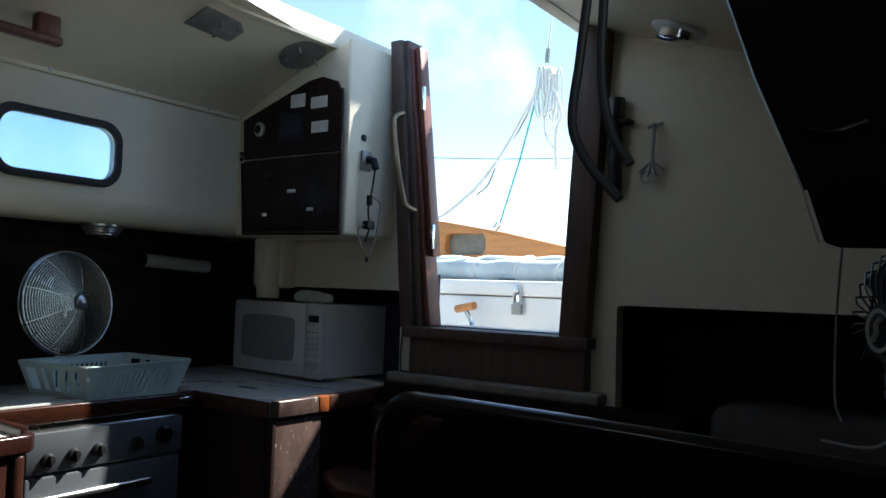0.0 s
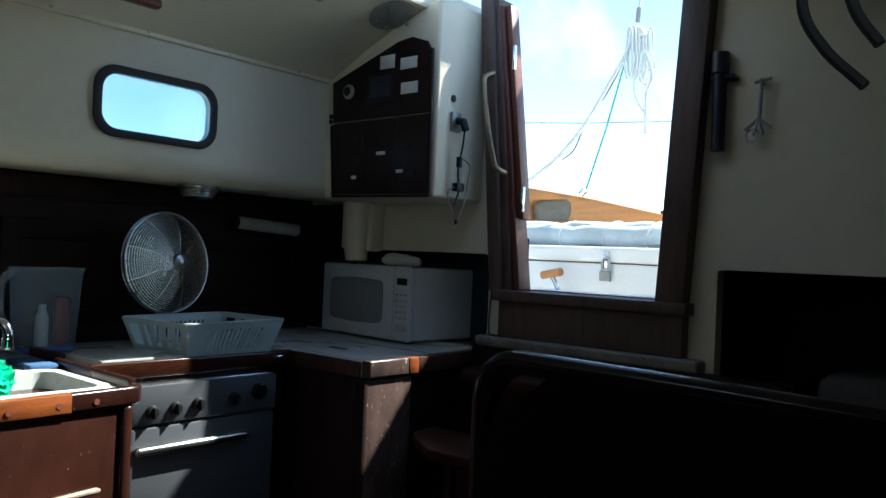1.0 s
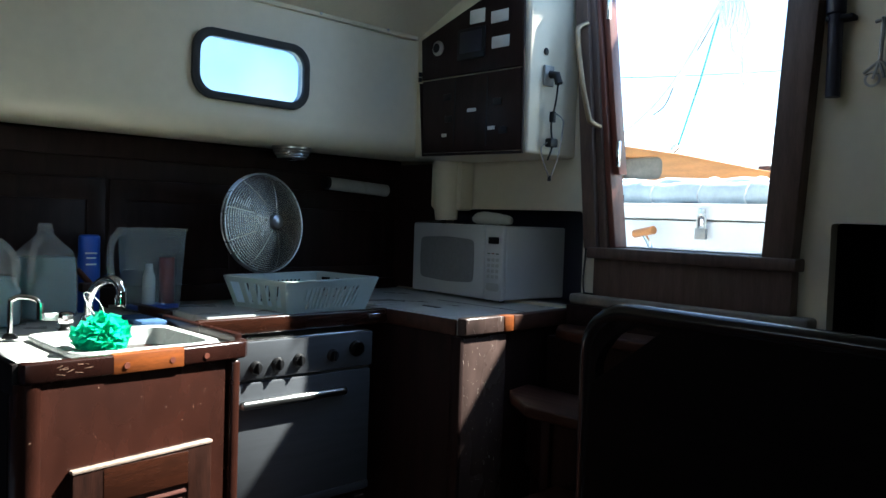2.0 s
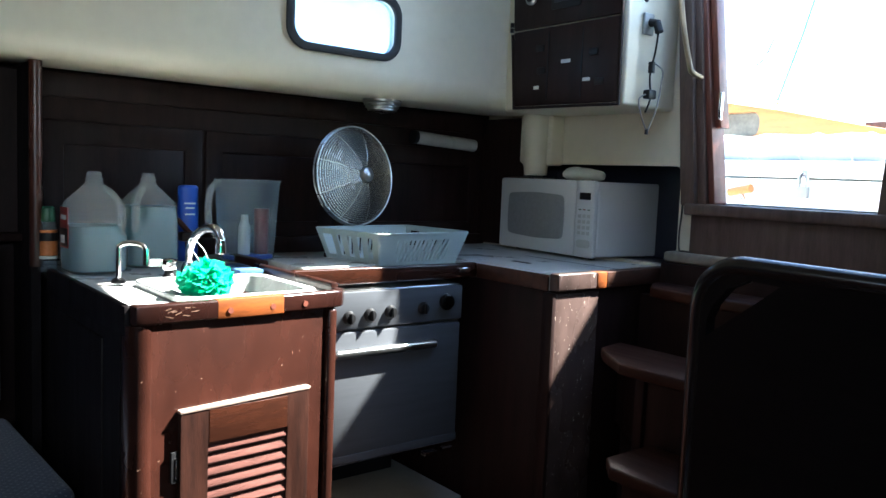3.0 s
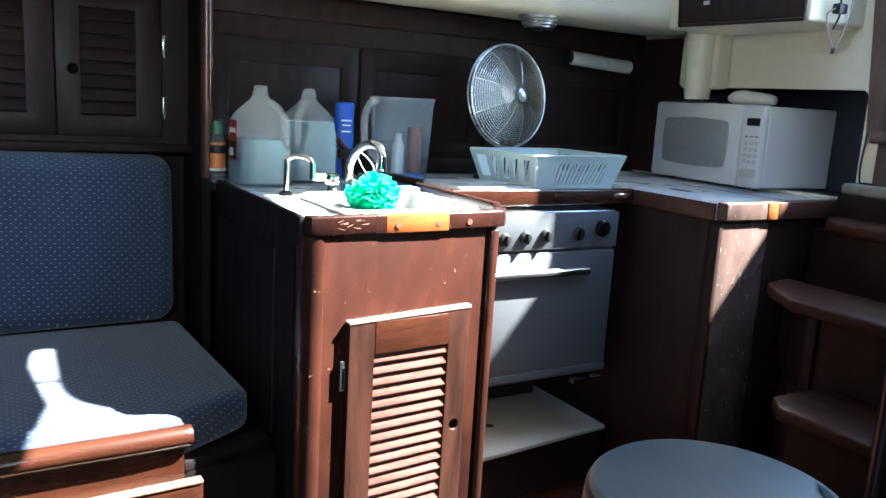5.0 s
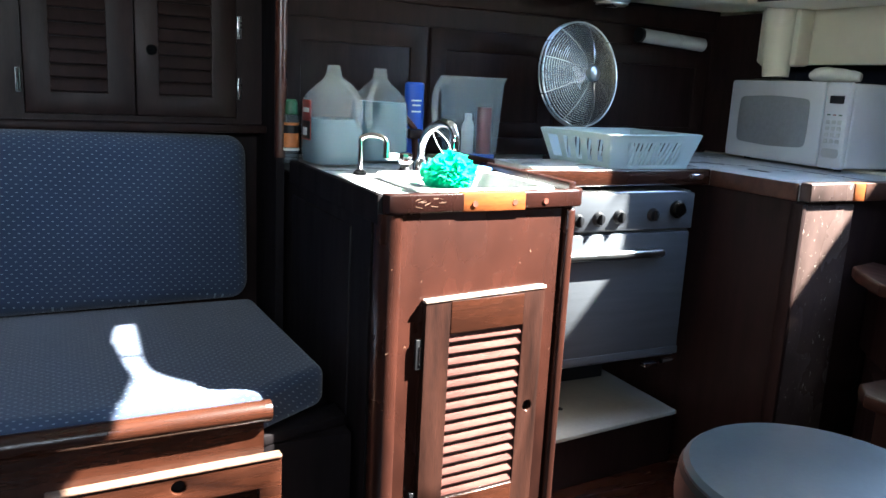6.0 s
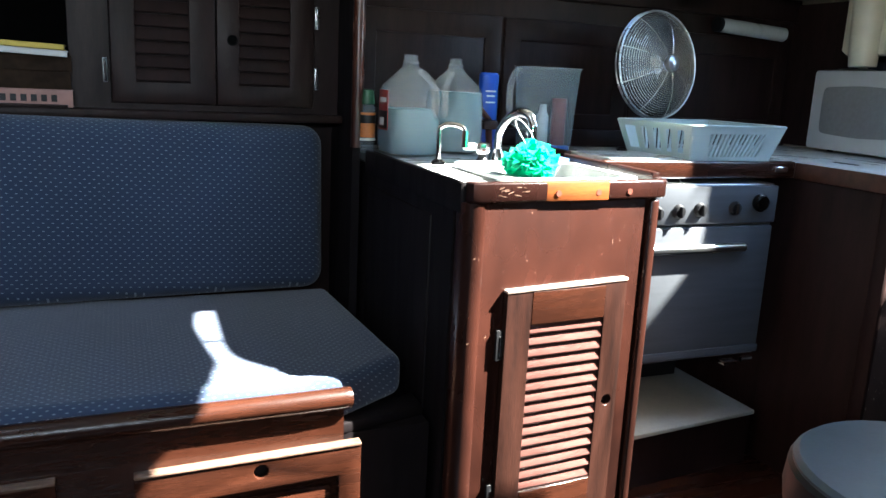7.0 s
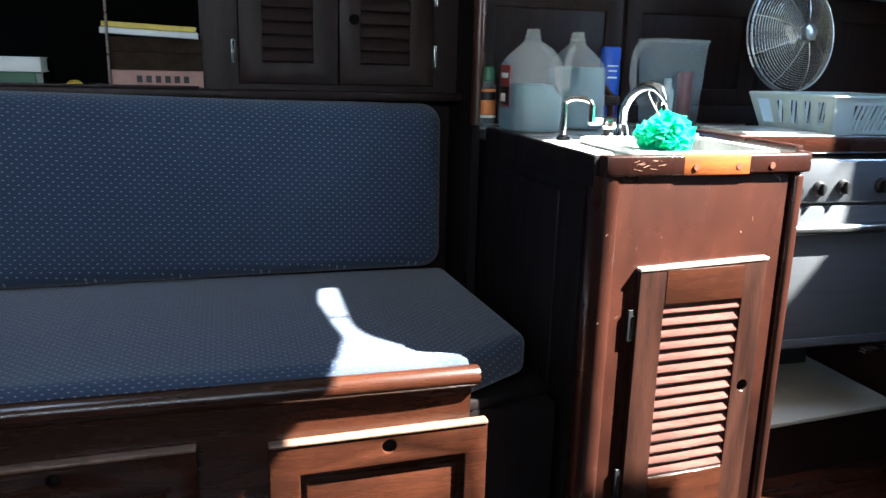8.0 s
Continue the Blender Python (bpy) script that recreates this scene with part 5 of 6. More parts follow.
base = thing("settee", (-2.3, -0.7, 0.0), "varnished mahogany settee base with locker doors", "settee")
wpart("front", box(-1.905, -1.885, FORE, 0.222, 0.0, 0.475), WOOD_H, base)
# carcass and end rail blackened for the shade beside the sink cabinet
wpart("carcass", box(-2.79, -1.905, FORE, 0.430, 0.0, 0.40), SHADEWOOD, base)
wpart("end_rail", prism([(-2.03, 0.43), (-1.95, 0.43), (-1.90, 0.225), (-1.96, 0.225)], 0.40, 0.425, 0.004), SHADEWOOD, base)
wpart("fiddle", tube(spline([(-1.888, FORE, 0.482), (-1.888, -1.0, 0.484), (-1.886, 0.0, 0.490), (-1.888, 0.20, 0.491), (-1.890, 0.236, 0.490)], 4), 0.024, 14), WOOD_H, base, "rounded front rail")


def locker_door(y0, y1, name, hole_y):
    d = wpart(name, slab_x([(y0, 0.08), (y1, 0.08), (y1, 0.392), (y0, 0.380)], -1.885, -1.862, 0.004, holes=[[(y0 + 0.062, 0.14), (y1 - 0.05, 0.14), (y1 - 0.05, 0.322), (y0 + 0.062, 0.312)], disc(hole_y, 0.357, 0.0145)]), WOOD_H, base, "framed mahogany locker door")
    wpart("door_panel", box(-1.886, -1.875, y0 + 0.075, y1 - 0.062, 0.15, 0.298, 0.004), WOOD_H, d, "raised panel")
    # lighter bead carries the sunlit line along the door top
    wpart("top_bead", slab_x([(y0, 0.377), (y1, 0.389), (y1, 0.397), (y0, 0.385)], -1.886, -1.859, 0.003), RAILEDGE, d, "top edge pale with wear and painted sun glare")
    # hole's dark depth is a disc of shade colour
    wpart("finger_hole", lathe([(0, 0), (0.017, 0), (0.017, 0.001), (0, 0.001)], 18, pose(-1.8848, hole_y, 0.357, 0, 90, 0)), SHADEWOOD, d, "black disc for the shade in the finger hole")
    return d


locker_door(-0.205, 0.257, "locker_door", 0.041)
locker_door(-0.86, -0.343, "locker_door", -0.60)


def cushion(name, outline, z0, z1, r, label, m=None):
    """A stuffed cushion with soft edges and a slightly uneven face."""
    bm = prism(outline, z0, z1)
    edges = list(bm.edges)
    bmesh.ops.bevel(bm, geom=edges, offset=r, segments=5, profile=0.5, affect="EDGES", clamp_overlap=True)
    if m is not None:
        bmesh.ops.transform(bm, matrix=m, verts=bm.verts)
    ob = finish(name, bm, FABRIC, None, 50)
    fabric_uv(ob)
    return tagged(ob, label, "cushion")


cushion("seat_cushion", [(-2.66, FORE), (-1.905, FORE), (-1.905, 0.215), (-2.02, 0.402), (-2.66, 0.372)], 0.425, 0.528, 0.028, "dark blue dotted seat cushion with a clipped corner")
SC = slab_x(rect(FORE, 0.355, 0.53, 1.018), -2.75, -2.615)
bmesh.ops.bevel(SC, geom=list(SC.edges), offset=0.056, segments=7, profile=0.5, affect="EDGES", clamp_overlap=True)
for v in SC.verts:
    v.co.x -= (v.co.z - 0.53) * 0.06 - 0.012 * math.sin(math.pi * (v.co.z - 0.53) / 0.47) * (1 if v.co.x > -2.68 else 0)
    v.co.x += (0.33 - v.co.y) * 0.052
    v.co.z += 0.02 * max(0.0, (0.2 - v.co.y)) * (v.co.z - 0.53) / 0.47
bc = finish("back_cushion", SC, FABRIC, None, 50)
fabric_uv(bc)
tagged(bc, "dark blue dotted back cushion leaning at the lockers", "cushion")

# lockers and bookshelf behind the settee
lk = thing("settee_locker", (-2.75, 0.05, 1.05), "dark wooden louvred locker above the settee", "locker")
wpart("shelf", box(-2.79, -2.655, FORE, 0.412, 1.028, 1.052, 0.006), DARKWOOD, lk, "dark shelf edge")
# black sheet stands in for the deep shade behind the books
wpart("shelf_shade", box(-2.799, -2.790, FORE, -0.325, 1.052, 1.516), PITCH, lk, "black sheet for the shade in the bookshelf")
wpart("frame", slab_x(rect(-0.325, 0.410, 1.052, 1.516), -2.735, -2.715, holes=[rect(-0.225, 0.335, 1.068, 1.47)]), DARKWOOD, lk)
wpart("side", box(-2.795, -2.715, -0.325, -0.305, 1.052, 1.516), DARKWOOD, lk)
for y0, y1, l0, l1 in ((-0.222, 0.052, -0.158, -0.018), (0.056, 0.332, 0.118, 0.262)):
    d = wpart("door", slab_x(rect(y0, y1, 1.070, 1.468), -2.722, -2.700, 0.003, holes=[rect(l0, l1, 1.128, 1.42)]), DARKWOOD, lk, "dark louvred door")
    wpart("backing", box(-2.722, -2.719, l0, l1, 1.128, 1.42), BLACK, d)
    for i in range(8):
        tmp = box(-0.018, 0.018, l0 - 0.002, l1 + 0.002, -0.003, 0.003, 0.0015, 1)
        bmesh.ops.transform(tmp, matrix=pose(-2.709, 0, 1.147 + i * 0.0365, 0, 66, 0), verts=tmp.verts)
        wpart("slat", tmp, DARKWOOD, d)
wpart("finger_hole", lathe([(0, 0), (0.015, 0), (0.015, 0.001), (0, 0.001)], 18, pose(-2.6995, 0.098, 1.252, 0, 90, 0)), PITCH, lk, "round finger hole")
for y, z in ((-0.237, 1.155), (-0.237, 1.41), (0.342, 1.155), (0.342, 1.33)):
    wpart("hinge", box(-2.716, -2.705, y - 0.006, y + 0.006, z - 0.032, z + 0.032, 0.002), STEEL, lk, "small bright hinge")
    wpart("hinge_pin", tube([(-2.703, y, z - 0.03), (-2.703, y, z + 0.03)], 0.0035, 8), CHROME, lk)
rod = solid("shelf_rod", tube([(-2.672, -0.556, 1.052), (-2.672, -0.556, 1.516)], 0.0035, 8), STEEL, "thin steel rod guarding the bookshelf", "rod")
wpart("fiddle_strip", box(-2.675, -2.655, FORE, -0.33, 1.052, 1.060, 0.002), DARKWOOD, lk)


def book(y0, y1, z0, z1, mat, label, turn=0.0, depth=0.10, x=-2.685, lift=0.0):
    t = thing("book", (x, (y0 + y1) / 2, z0), label, "book", "books on the shelf")
    h = (y1 - y0) / 2
    m = Matrix.Rotation(radians(turn), 4, "X")
    bm = box(-depth, 0.0, -h, h, 0.0, 0.003, 0.001, 1)
    box(-depth, 0.0, -h, h, z1 - z0 - 0.003, z1 - z0, 0.001, 1, bm)
    box(-0.004, 0.0, -h, h, 0.0, z1 - z0, 0.0015, 1, bm)
    part("cover", merge(None, bm, m), mat, t)
    part("pages", merge(None, box(-depth + 0.004, -0.005, -h + 0.003, h - 0.003, 0.003, z1 - z0 - 0.003), m), LABELW, t)
    return t


rb = book(-0.560, -0.318, 1.052, 1.098, PINK, "faded pink book with dark lettering bars lying flat")
for i in range(6):
    y = -0.49 + i * 0.024
    part("letter_bar", box(-0.0005, 0.0012, y + 0.439, y + 0.439 + 0.014, 0.014, 0.032), BLACK, rb)
book(-0.555, -0.322, 1.098, 1.145, BOOKB, "dark brown book lying in a stack", depth=0.1, x=-2.70)
book(-0.560, -0.318, 1.145, 1.185, BOOKB, "dark worn book lying in a stack", depth=0.1, x=-2.70)
book(-0.575, -0.328, 1.187, 1.203, LABELW, "thin white book lying on the stack", -2, x=-2.68)
book(-0.570, -0.333, 1.204, 1.218, YELLOW, "thin yellow book lying on top of the stack", -2, x=-2.678)
book(-1.05, -0.735, 1.052, 1.086, GREENP, "dark green book lying on the shelf")
book(-1.06, -0.722, 1.087, 1.125, LABELW, "white book lying on the shelf")
tr = thing("shelf_trinket", (-2.69, -0.645, 1.052), "small yellowed shell on the shelf", "shell")
part("shell", lathe([(0, 0), (0.02, 0), (0.022, 0.006), (0.012, 0.016), (0, 0.018)], 14), YELLOW, tr)
cn = solid("small_chain", tube([(-2.68, -0.612, 1.056), (-2.676, -0.58, 1.058), (-2.68, -0.563, 1.056)], 0.004, 6), STEEL, "small steel chain lying on the shelf", "chain")

# ---------------------------------------------------------------- overhead fittings
def ceil_z(x):
    for (xa, za), (xb, zb) in zip(CAMBER, CAMBER[1:]):
        if xa <= x <= xb:
            return za + (zb - za) * (x - xa) / (xb - xa)


pl = thing("deck_plate", (-2.0, 1.58, ceil_z(-2.0)), "galvanised backing plate with four bolts overhead", "plate")
slope = math.degrees(math.atan2(0.08, 0.19))
PM = pose(-2.004, 1.574, ceil_z(-2.004), 0, -slope, 7)
wpart("plate", merge(None, box(-0.050, 0.050, -0.097, 0.097, -0.005, 0.0, 0.001), PM), GREYM, pl)
for x, y in ((-0.03, 0.0), (0.015, -0.01), (-0.02, 0.06), (0.03, 0.05)):
    wpart("bolt", merge(None, tube([(x, y, 0), (x, y, -0.008), (x, y, -0.0081), (x, y, -0.03)], [0.008, 0.008, 0.004, 0.004], 8), PM), STEEL, pl)
rp = thing("round_plate", (-2.0, 1.94, ceil_z(-2.0)), "round steel backing plate with bolts overhead", "plate")
PM = pose(-2.0, 1.94, ceil_z(-2.0), 0, -slope, 0)
wpart("plate", lathe([(0, 0), (0.085, 0), (0.085, -0.006), (0.08, -0.008), (0, -0.008)], 32, PM), GREYM, rp)
for k in range(5):
    a = 2 * math.pi * k / 5 + 0.3
    wpart("bolt", merge(None, tube([(0.06 * math.cos(a), 0.06 * math.sin(a), -0.008), (0.06 * math.cos(a), 0.06 * math.sin(a), -0.030)], 0.004, 8), PM), STEEL, rp)
lp = thing("cabin_lamp", (-0.715, 2.12, ceil_z(-0.715)), "round chrome cabin lamp overhead", "lamp")
PM = pose(-0.715, 2.12, ceil_z(-0.715), 0, 17, 0)
wpart("base", lathe([(0, 0.004), (0.075, 0.004), (0.075, -0.008), (0.062, -0.014), (0, -0.014)], 32, PM), WHITE, lp, "white base ring")
wpart("shade", lathe([(0.058, -0.012), (0.056, -0.036), (0.046, -0.044), (0.03, -0.048), (0, -0.05)], 28, PM), CHROME, lp)
gr = thing("grab_rail", (-2.2, 0.7, 2.03), "dark red wooden grab rail under the overhead", "rail")
wpart("rail", merge(None, box(-0.018, 0.018, -0.9, 0.52, -0.014, 0.014, 0.010, 3), pose(-2.20, 0.66, 2.012)), REDWOOD, gr)
for y in (1.10, 0.62, 0.14):
    wpart("foot", box(-2.218, -2.182, y, y + 0.07, 2.015, 2.085, 0.010, 3), REDWOOD, gr)

# dark knee, hanging cords and small fan by the camera's first place
kn = thing("hanging_knee", (0.05, 0.49, 1.37), "dark stained wooden knee hanging from the overhead", "knee")
wpart("board", slab_y([(-0.30, 1.99), (-0.135, 1.53), (-0.115, 1.469), (-0.092, 1.412), (-0.077, 1.372), (0.20, 1.366), (0.20, 1.86)], 0.50, 0.47, 0.006), BLKWOOD, kn)
wpart("edge_cap", tube([(-0.086, 0.470, 1.402), (-0.0775, 0.470, 1.374)], 0.0016, 8), DIRTY, kn, "pale worn corner")
wpart("hook", tube(spline([(-0.085, 0.466, 1.437), (-0.07, 0.458, 1.432), (-0.055, 0.466, 1.438)], 4), 0.0012, 6), BLACK, kn)
solid("cord", tube(spline([(-0.141, 0.32, 1.98), (-0.144, 0.32, 1.62), (-0.147, 0.32, 1.53), (-0.149, 0.32, 1.485), (-0.153, 0.32, 1.447), (-0.156, 0.32, 1.417), (-0.1475, 0.32, 1.3985), (-0.1325, 0.32, 1.382)], 6), 0.0022, 10), RUBBER, "dark cord end hanging from the overhead", "cord", group="hanging cords")
solid("cord", tube(spline([(-0.136, 0.32, 1.98), (-0.138, 0.32, 1.62), (-0.140, 0.32, 1.53), (-0.1415, 0.32, 1.485), (-0.1425, 0.32, 1.440), (-0.1375, 0.32, 1.413), (-0.128, 0.32, 1.397)], 6), 0.0022, 10), RUBBER, "dark cord end hanging from the overhead", "cord", group="hanging cords")

f2 = thing("cabin_fan", (-0.085, 0.87, 1.32), "small black cabin fan with a wire guard", "fan")
FM = Matrix.Translation((-0.073, 0.86, 1.316)) @ look((0, 0, 0), (0.8, 0.6, 0)).to_3x3().to_4x4()
for k in range(30):
    a = 2 * math.pi * k / 30
    bm = tube([(r * math.cos(a + c), r * math.sin(a + c), z) for r, z, c in ((0.026, 0.018, 0), (0.05, 0.016, 0.12), (0.075, 0.004, 0.2), (0.083, -0.02, 0.22), (0.08, -0.03, 0.22))], 0.0011, 5)
    wpart("guard_wire", merge(None, bm, FM), DARKSTEEL, f2)
wpart("guard_ring", merge(None, tube([(0.083 * math.cos(a), 0.083 * math.sin(a), -0.02) for a in [2 * math.pi * j / 40 for j in range(40)]], 0.0016, 6, closed=True), FM), BLACK, f2)
wpart("badge", lathe([(0, 0.020), (0.026, 0.018), (0.028, 0.014), (0.024, 0.010), (0, 0.010)], 24, FM), BLACK, f2)
wpart("badge_ring", lathe([(0.017, 0.0195), (0.021, 0.0200), (0.021, 0.0208), (0.017, 0.0206)], 24, FM), BEIGE, f2, "pale ring")
wpart("badge_mark", merge(None, tube([(-0.009, -0.010, 0.0205), (-0.002, -0.002, 0.0207), (-0.003, 0.006, 0.0207), (0.005, 0.012, 0.0205)], 0.0028, 6), FM), BEIGE, f2, "pale swirl mark")
wpart("motor", lathe([(0, -0.02), (0.02, -0.02), (0.024, -0.06), (0, -0.065)], 18, FM), BLACK, f2)
for k in range(3):
    bm = prism([(0.012, -0.012), (0.07, -0.03), (0.078, 0.0), (0.07, 0.028), (0.012, 0.012)], -0.002, 0.0)
    wpart("blade", merge(None, bm, FM @ Matrix.Translation((0, 0, -0.01)) @ Matrix.Rotation(2.094 * k, 4, "Z") @ Matrix.Rotation(0.4, 4, "X")), NAVY, f2)
wpart("arm", tube([(-0.06, 0.90, 1.33), (-0.02, 0.92, 1.45), (0.0, 0.92, 1.94)], 0.008, 8), BLACK, f2, "dark hanging arm")
wpart("lead", tube(spline([(-0.122, 0.86, 1.40), (-0.127, 0.86, 1.33), (-0.128, 0.86, 1.25), (-0.122, 0.86, 1.225)], 5), 0.0012, 6), GREYM, f2)
wpart("lead", tube(spline([(-0.07, 0.87, 1.25), (-0.08, 0.865, 1.215), (-0.10, 0.86, 1.203), (-0.14, 0.86, 1.205)], 5), 0.0015, 6), GREYM, f2)

# ---------------------------------------------------------------- the cockpit and beyond
water = bmesh.new()
bmesh.ops.create_grid(water, x_segments=1, y_segments=1, size=3000)
bmesh.ops.translate(water, vec=(0, 0, -0.6), verts=water.verts)
SEA = material("sea_water", (0.03, 0.08, 0.10), 0.12, vary=0.2, scale=0.6, bump=0.6)
solid("water", water, SEA, "calm blue-green sea reaching the horizon", "water", "structure")
solid("cockpit_sole", box(-3.6, 0.7, BULK + 0.05, 5.2, 0.5, 0.55), WHITE, "white cockpit sole", "deck", "structure")
solid("bridge_deck", box(-1.70, -1.02, 2.43, 2.75, 1.06, 1.15, 0.01), WHITE, "white bridge deck behind the companionway", "deck", "structure")
lkr = thing("cockpit_locker", (-1.9, 3.5, 0.55), "white cockpit locker with a padlocked lid", "locker")
wpart("front", box(-3.2, -0.6, 3.33, 3.95, 0.55, 1.318, 0.01), WHITE, lkr)
wpart("lid", box(-3.2, -0.6, 3.318, 3.95, 1.324, 1.398, 0.014, 3), WHITE, lkr, "white lid")
wpart("hasp", box(-1.895, -1.862, 3.308, 3.320, 1.295, 1.375, 0.003), CHROME, lkr)
pk = thing("padlock", (-1.875, 3.305, 1.245), "grey steel padlock on the hasp", "padlock")
wpart("body", box(-1.902, -1.848, 3.292, 3.314, 1.235, 1.285, 0.004), GREYM, pk)
wpart("shackle", tube(spline([(-1.892, 3.303, 1.28), (-1.892, 3.303, 1.335), (-1.875, 3.303, 1.352), (-1.858, 3.303, 1.335), (-1.858, 3.303, 1.28)], 4), 0.006, 8), STEEL, pk)
tl_ = thing("winch_handle", (-2.15, 3.25, 1.15), "orange handled winch handle standing in the cockpit", "winch handle")
wpart("grip", tube([(-2.20, 3.27, 1.248), (-2.08, 3.24, 1.270)], 0.020, 12), TEAK, tl_, "orange wooden grip")
wpart("arm", tube(spline([(-2.14, 3.26, 1.245), (-2.10, 3.25, 1.19), (-2.08, 3.25, 1.10), (-2.08, 3.25, 0.9)], 4), 0.012, 8), CHROME, tl_)
wpart("foot", tube([(-2.08, 3.25, 0.55), (-2.08, 3.25, 0.92)], 0.03, 10), WHITE, tl_)
cv = thing("rolled_awning", (-1.9, 3.55, 1.398), "pale rolled awning canvas lashed on the locker", "awning")
for k, (y, z, r) in enumerate(((3.47, 1.452, 0.054), (3.60, 1.450, 0.052), (3.52, 1.485, 0.042))):
    pts = [(-2.75 + 0.12 * i, y + 0.012 * math.sin(i * 1.7 + k), z + 0.008 * math.sin(i * 2.3 + k)) for i in range(11)]
    bm = tube(pts, [r * (0.35 if i in (0, 10) else 0.94 + 0.1 * abs(math.sin(i * 2.1 + k))) for i in range(11)], 14)
    wpart("roll", bm, CANVAS, cv, smooth=60)
for x in (-2.2, -1.95, -1.72):
    wpart("lashing", tube([(x + 0.02 * math.sin(a), 3.53 + 0.133 * math.cos(a), 1.458 + 0.072 * math.sin(a)) for a in [2 * math.pi * j / 24 for j in range(24)]], 0.004, 6, closed=True), ROPE, cv)
tk = thing("wooden_bulwark", (-2.6, 4.1, 1.0), "orange varnished wooden coaming with an oblong opening", "coaming")
wpart("board", slab_y([(-3.6, 1.0), (-0.9, 1.0), (-0.9, 1.42), (-1.955, 1.606), (-2.40, 1.70), (-2.82, 1.770), (-3.6, 1.86)], 4.06, 4.0, 0.012, holes=[rounded(-2.80, -2.505, 1.562, 1.690, 0.045, 5)]), TEAK, tk)
wpart("opening_back", slab_y(rounded(-2.83, -2.47, 1.54, 1.71, 0.045, 5), 4.09, 4.061), DIRTY, tk, "grey backing of the opening")
wpart("block", tube([(-2.43, 3.985, 1.715), (-2.40, 3.985, 1.745)], 0.02, 10), STEEL, tk)
solid("side_shade_board", box(-1.99, -0.8, 4.10, 4.14, 1.0, 1.63, 0.01), GREYWOOD, "weathered wooden board behind the coaming", "board")

# unseen awning assumed from shadow edges, its panels stepped to cut the sun
aw = thing("sun_block_awning", (-1.6, 3.7, 3.18), "unseen pale canvas awning added to cut the sunlight", "awning")
for x0, x1, y0, y1 in ((-2.2, -1.42, 2.80, 3.75), (-1.42, -1.32, 3.13, 3.75), (-1.32, -1.05, 3.33, 3.75), (-1.05, -0.88, 3.74, 4.2), (-0.88, 0.2, 3.50, 4.2)):
    bm = bmesh.new()
    g = [[bm.verts.new((x0 + (x1 - x0) * i / 6, y0 + (y1 - y0) * j / 6, 3.2 - 0.012 * math.sin(math.pi * j / 6))) for j in range(7)] for i in range(7)]
    for i in range(6):
        for j in range(6):
            bm.faces.new((g[i][j], g[i + 1][j], g[i + 1][j + 1], g[i][j + 1]))
    bmesh.ops.solidify(bm, geom=list(bm.faces), thickness=0.003)
    cloth = wpart("panel", bm, CANVAS, aw, "canvas panel stepped to shape the sunlight", smooth=60)
    wpart("hem", tube([(x0, y0, 3.2), (x1, y0, 3.2)], 0.008, 8), ROPE, cloth)
for x, y in ((-2.2, 2.80), (-2.2, 3.75), (0.2, 3.50), (0.2, 4.2)):
    wpart("bridle", tube([(x, y, 3.2), (-1.0, 3.6, 8.0)], 0.006, 6), ROPE, aw, "unseen line holding up a corner")

co = thing("rope_coil", (-2.10, 4.0, 2.05), "white coiled rope hanging from its halyard", "rope")
rng = random.Random(11)
for k in range(7):
    w = 0.020 + 0.016 * rng.random()
    h = 0.26 + 0.06 * rng.random()
    cx = -2.10 + 0.011 * (k - 3)
    zt = 2.66 - 0.02 * rng.random()
    pts = [(cx + w * math.sin(a) * (1.0 if math.cos(a) < 0 else 0.6), 4.0 + 0.02 * (k - 3), zt - h / 2 + h / 2 * math.cos(a)) for a in [2 * math.pi * j / 28 for j in range(28)]]
    wpart("loop", tube(pts, 0.0075, 6, closed=True), ROPE, co)
wpart("tail", tube(spline([(-2.06, 4.0, 2.5), (-2.02, 4.0, 2.36), (-2.05, 4.0, 2.26), (-2.045, 4.0, 2.05)], 5), 0.010, 6), ROPE, co)
wpart("tail", tube(spline([(-2.13, 4.0, 2.45), (-2.12, 4.0, 2.28), (-2.08, 4.0, 2.20), (-2.05, 4.0, 2.16)], 5), 0.008, 6), ROPE, co)
wpart("wrap", tube([(-2.13, 4.0, 2.60), (-2.08, 4.0, 2.63)], 0.028, 10), ROPE, co)
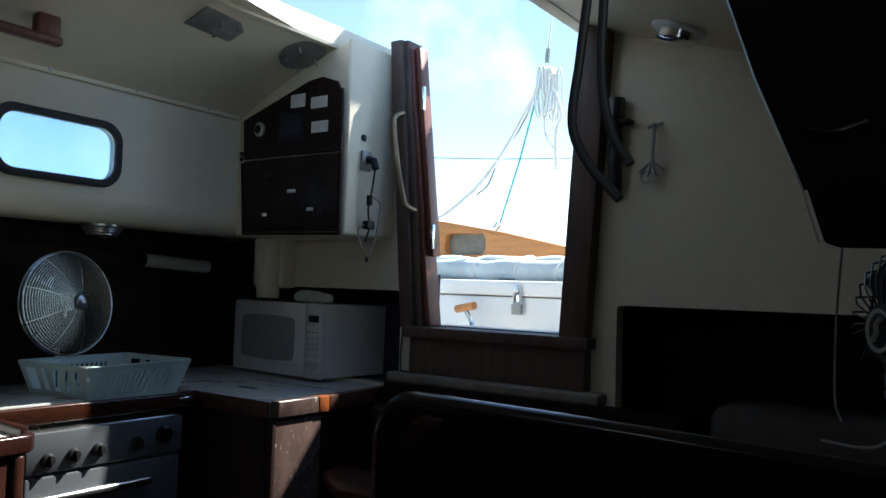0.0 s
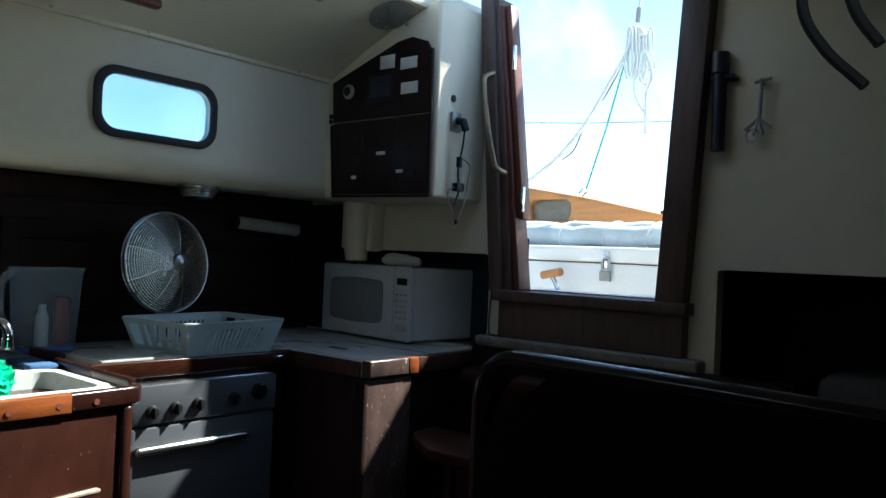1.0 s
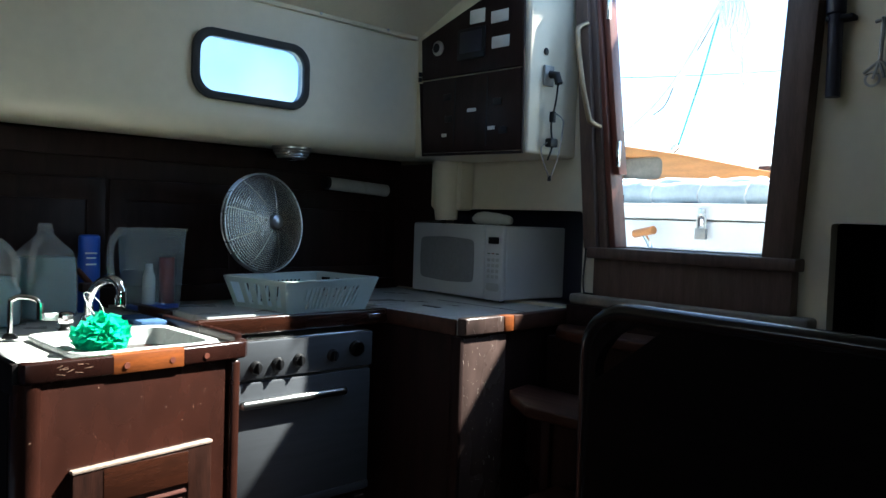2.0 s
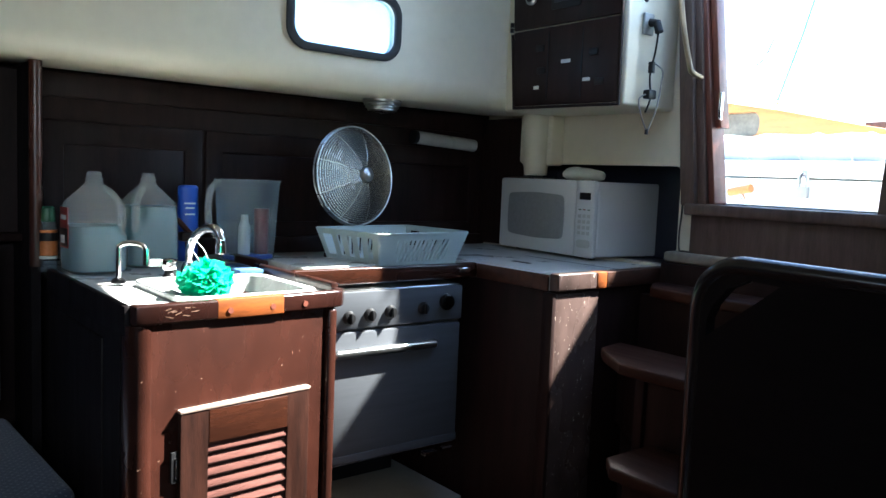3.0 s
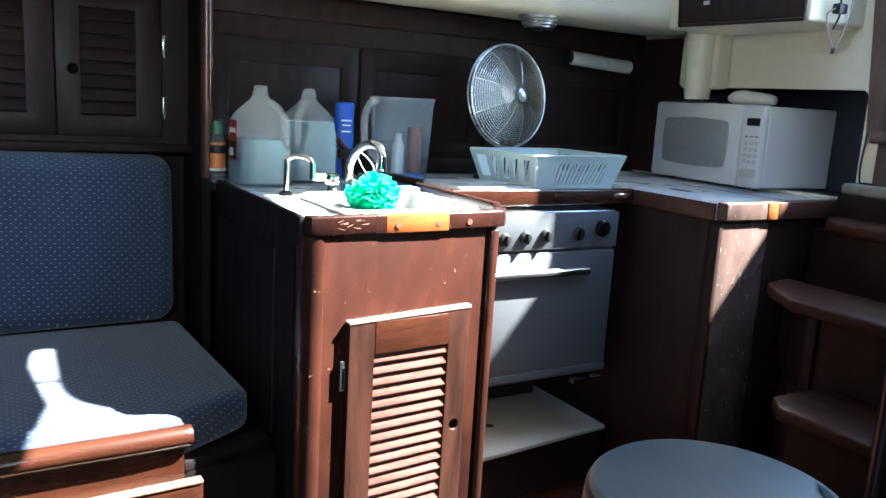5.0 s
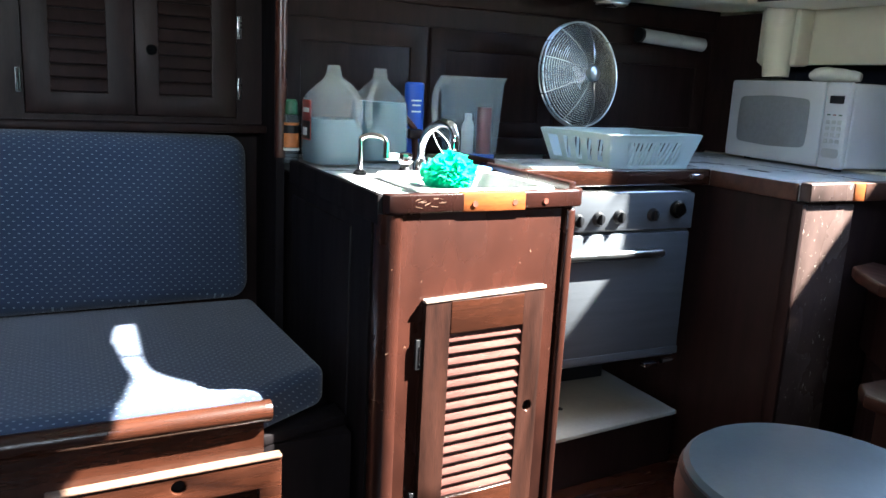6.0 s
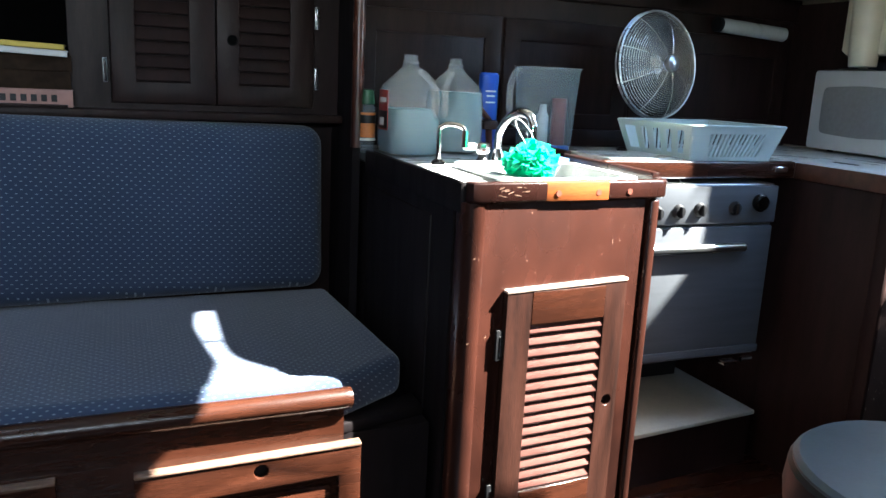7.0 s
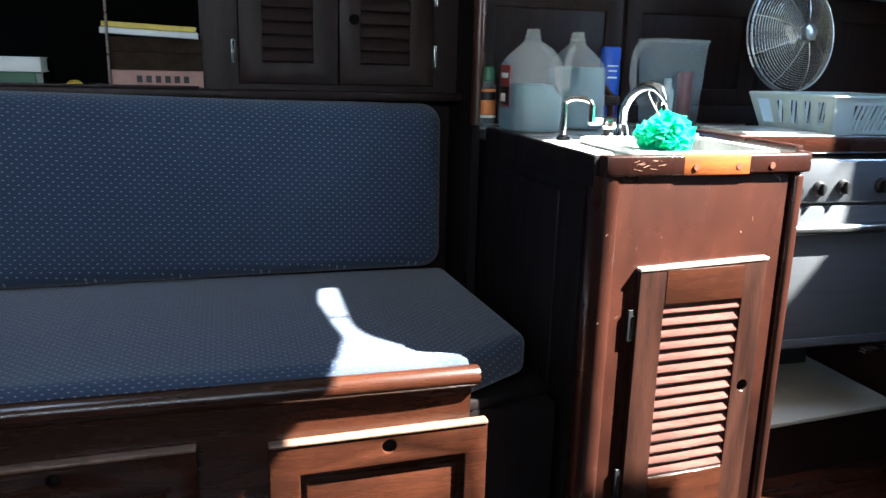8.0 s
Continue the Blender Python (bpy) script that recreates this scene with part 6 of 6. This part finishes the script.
wpart("shackle", tube([(-2.12, 4.0, 2.68), (-2.115, 4.0, 2.76)], 0.014, 8), GREYM, co)
wpart("halyard", tube([(-2.115, 4.0, 2.74), (-2.08, 4.0, 3.1), (-1.5, 4.0, 9.0)], 0.005, 6), ROPE, co)
ms = thing("mainsheet", (-2.8, 4.0, 1.8), "blue-white slack sheet led down to the coaming", "rope")
wpart("sheet", tube(spline([(-2.115, 4.0, 2.62), (-2.25, 4.0, 2.40), (-2.42, 4.0, 2.14), (-2.60, 4.0, 1.95), (-2.83, 4.0, 1.80), (-3.2, 4.0, 1.62)], 6), 0.012, 8), ROPE, ms)
wpart("line", tube(spline([(-2.13, 4.01, 2.60), (-2.30, 4.01, 2.30), (-2.42, 4.01, 2.16), (-2.50, 4.01, 1.99), (-2.58, 4.01, 1.93)], 6), 0.004, 6), RUBBER, ms)
BLUEROPE = material("blue_green_rope", (0.12, 0.42, 0.42), 0.8, vary=0.1, scale=80, bump=0.3)
solid("downhaul", tube([(-2.19, 4.02, 2.50), (-2.30, 4.02, 2.10), (-2.41, 4.0, 1.73)], 0.006, 6), BLUEROPE, "thin blue-green line down to the coaming", "rope")
wpart("stay", tube([(-4.6, 4.03, 2.32), (-2.42, 4.03, 2.14), (-0.5, 4.03, 2.03)], 0.003, 6), STEEL, ms, "thin crossing wire")

# added fill lamps in an assumed saloon hatch and ports, outside the view
def fill_lamp(name, at, target, w, h, power):
    d = bpy.data.lights.new(name, "AREA")
    d.shape, d.size, d.size_y, d.energy = "RECTANGLE", w, h, power
    d.color = (0.86, 0.93, 1.0)
    ob = new(name, d)
    ob.matrix_world = look(at, target)
    return ob


fill_lamp("saloon_hatch_fill", (-1.485, -1.05, 2.30), (-1.486, -1.05, 0.0), 0.7, 0.38, SALON_W)
fill_lamp("port_fill", (STAR + 0.03, -1.3, 1.585), (-1.0, -1.3, 1.58), 0.58, 0.25, PORT_W)
fill_lamp("port_fill", (STAR + 0.03, -0.42, 1.585), (-1.0, -0.42, 1.58), 0.62, 0.25, PORT_W)
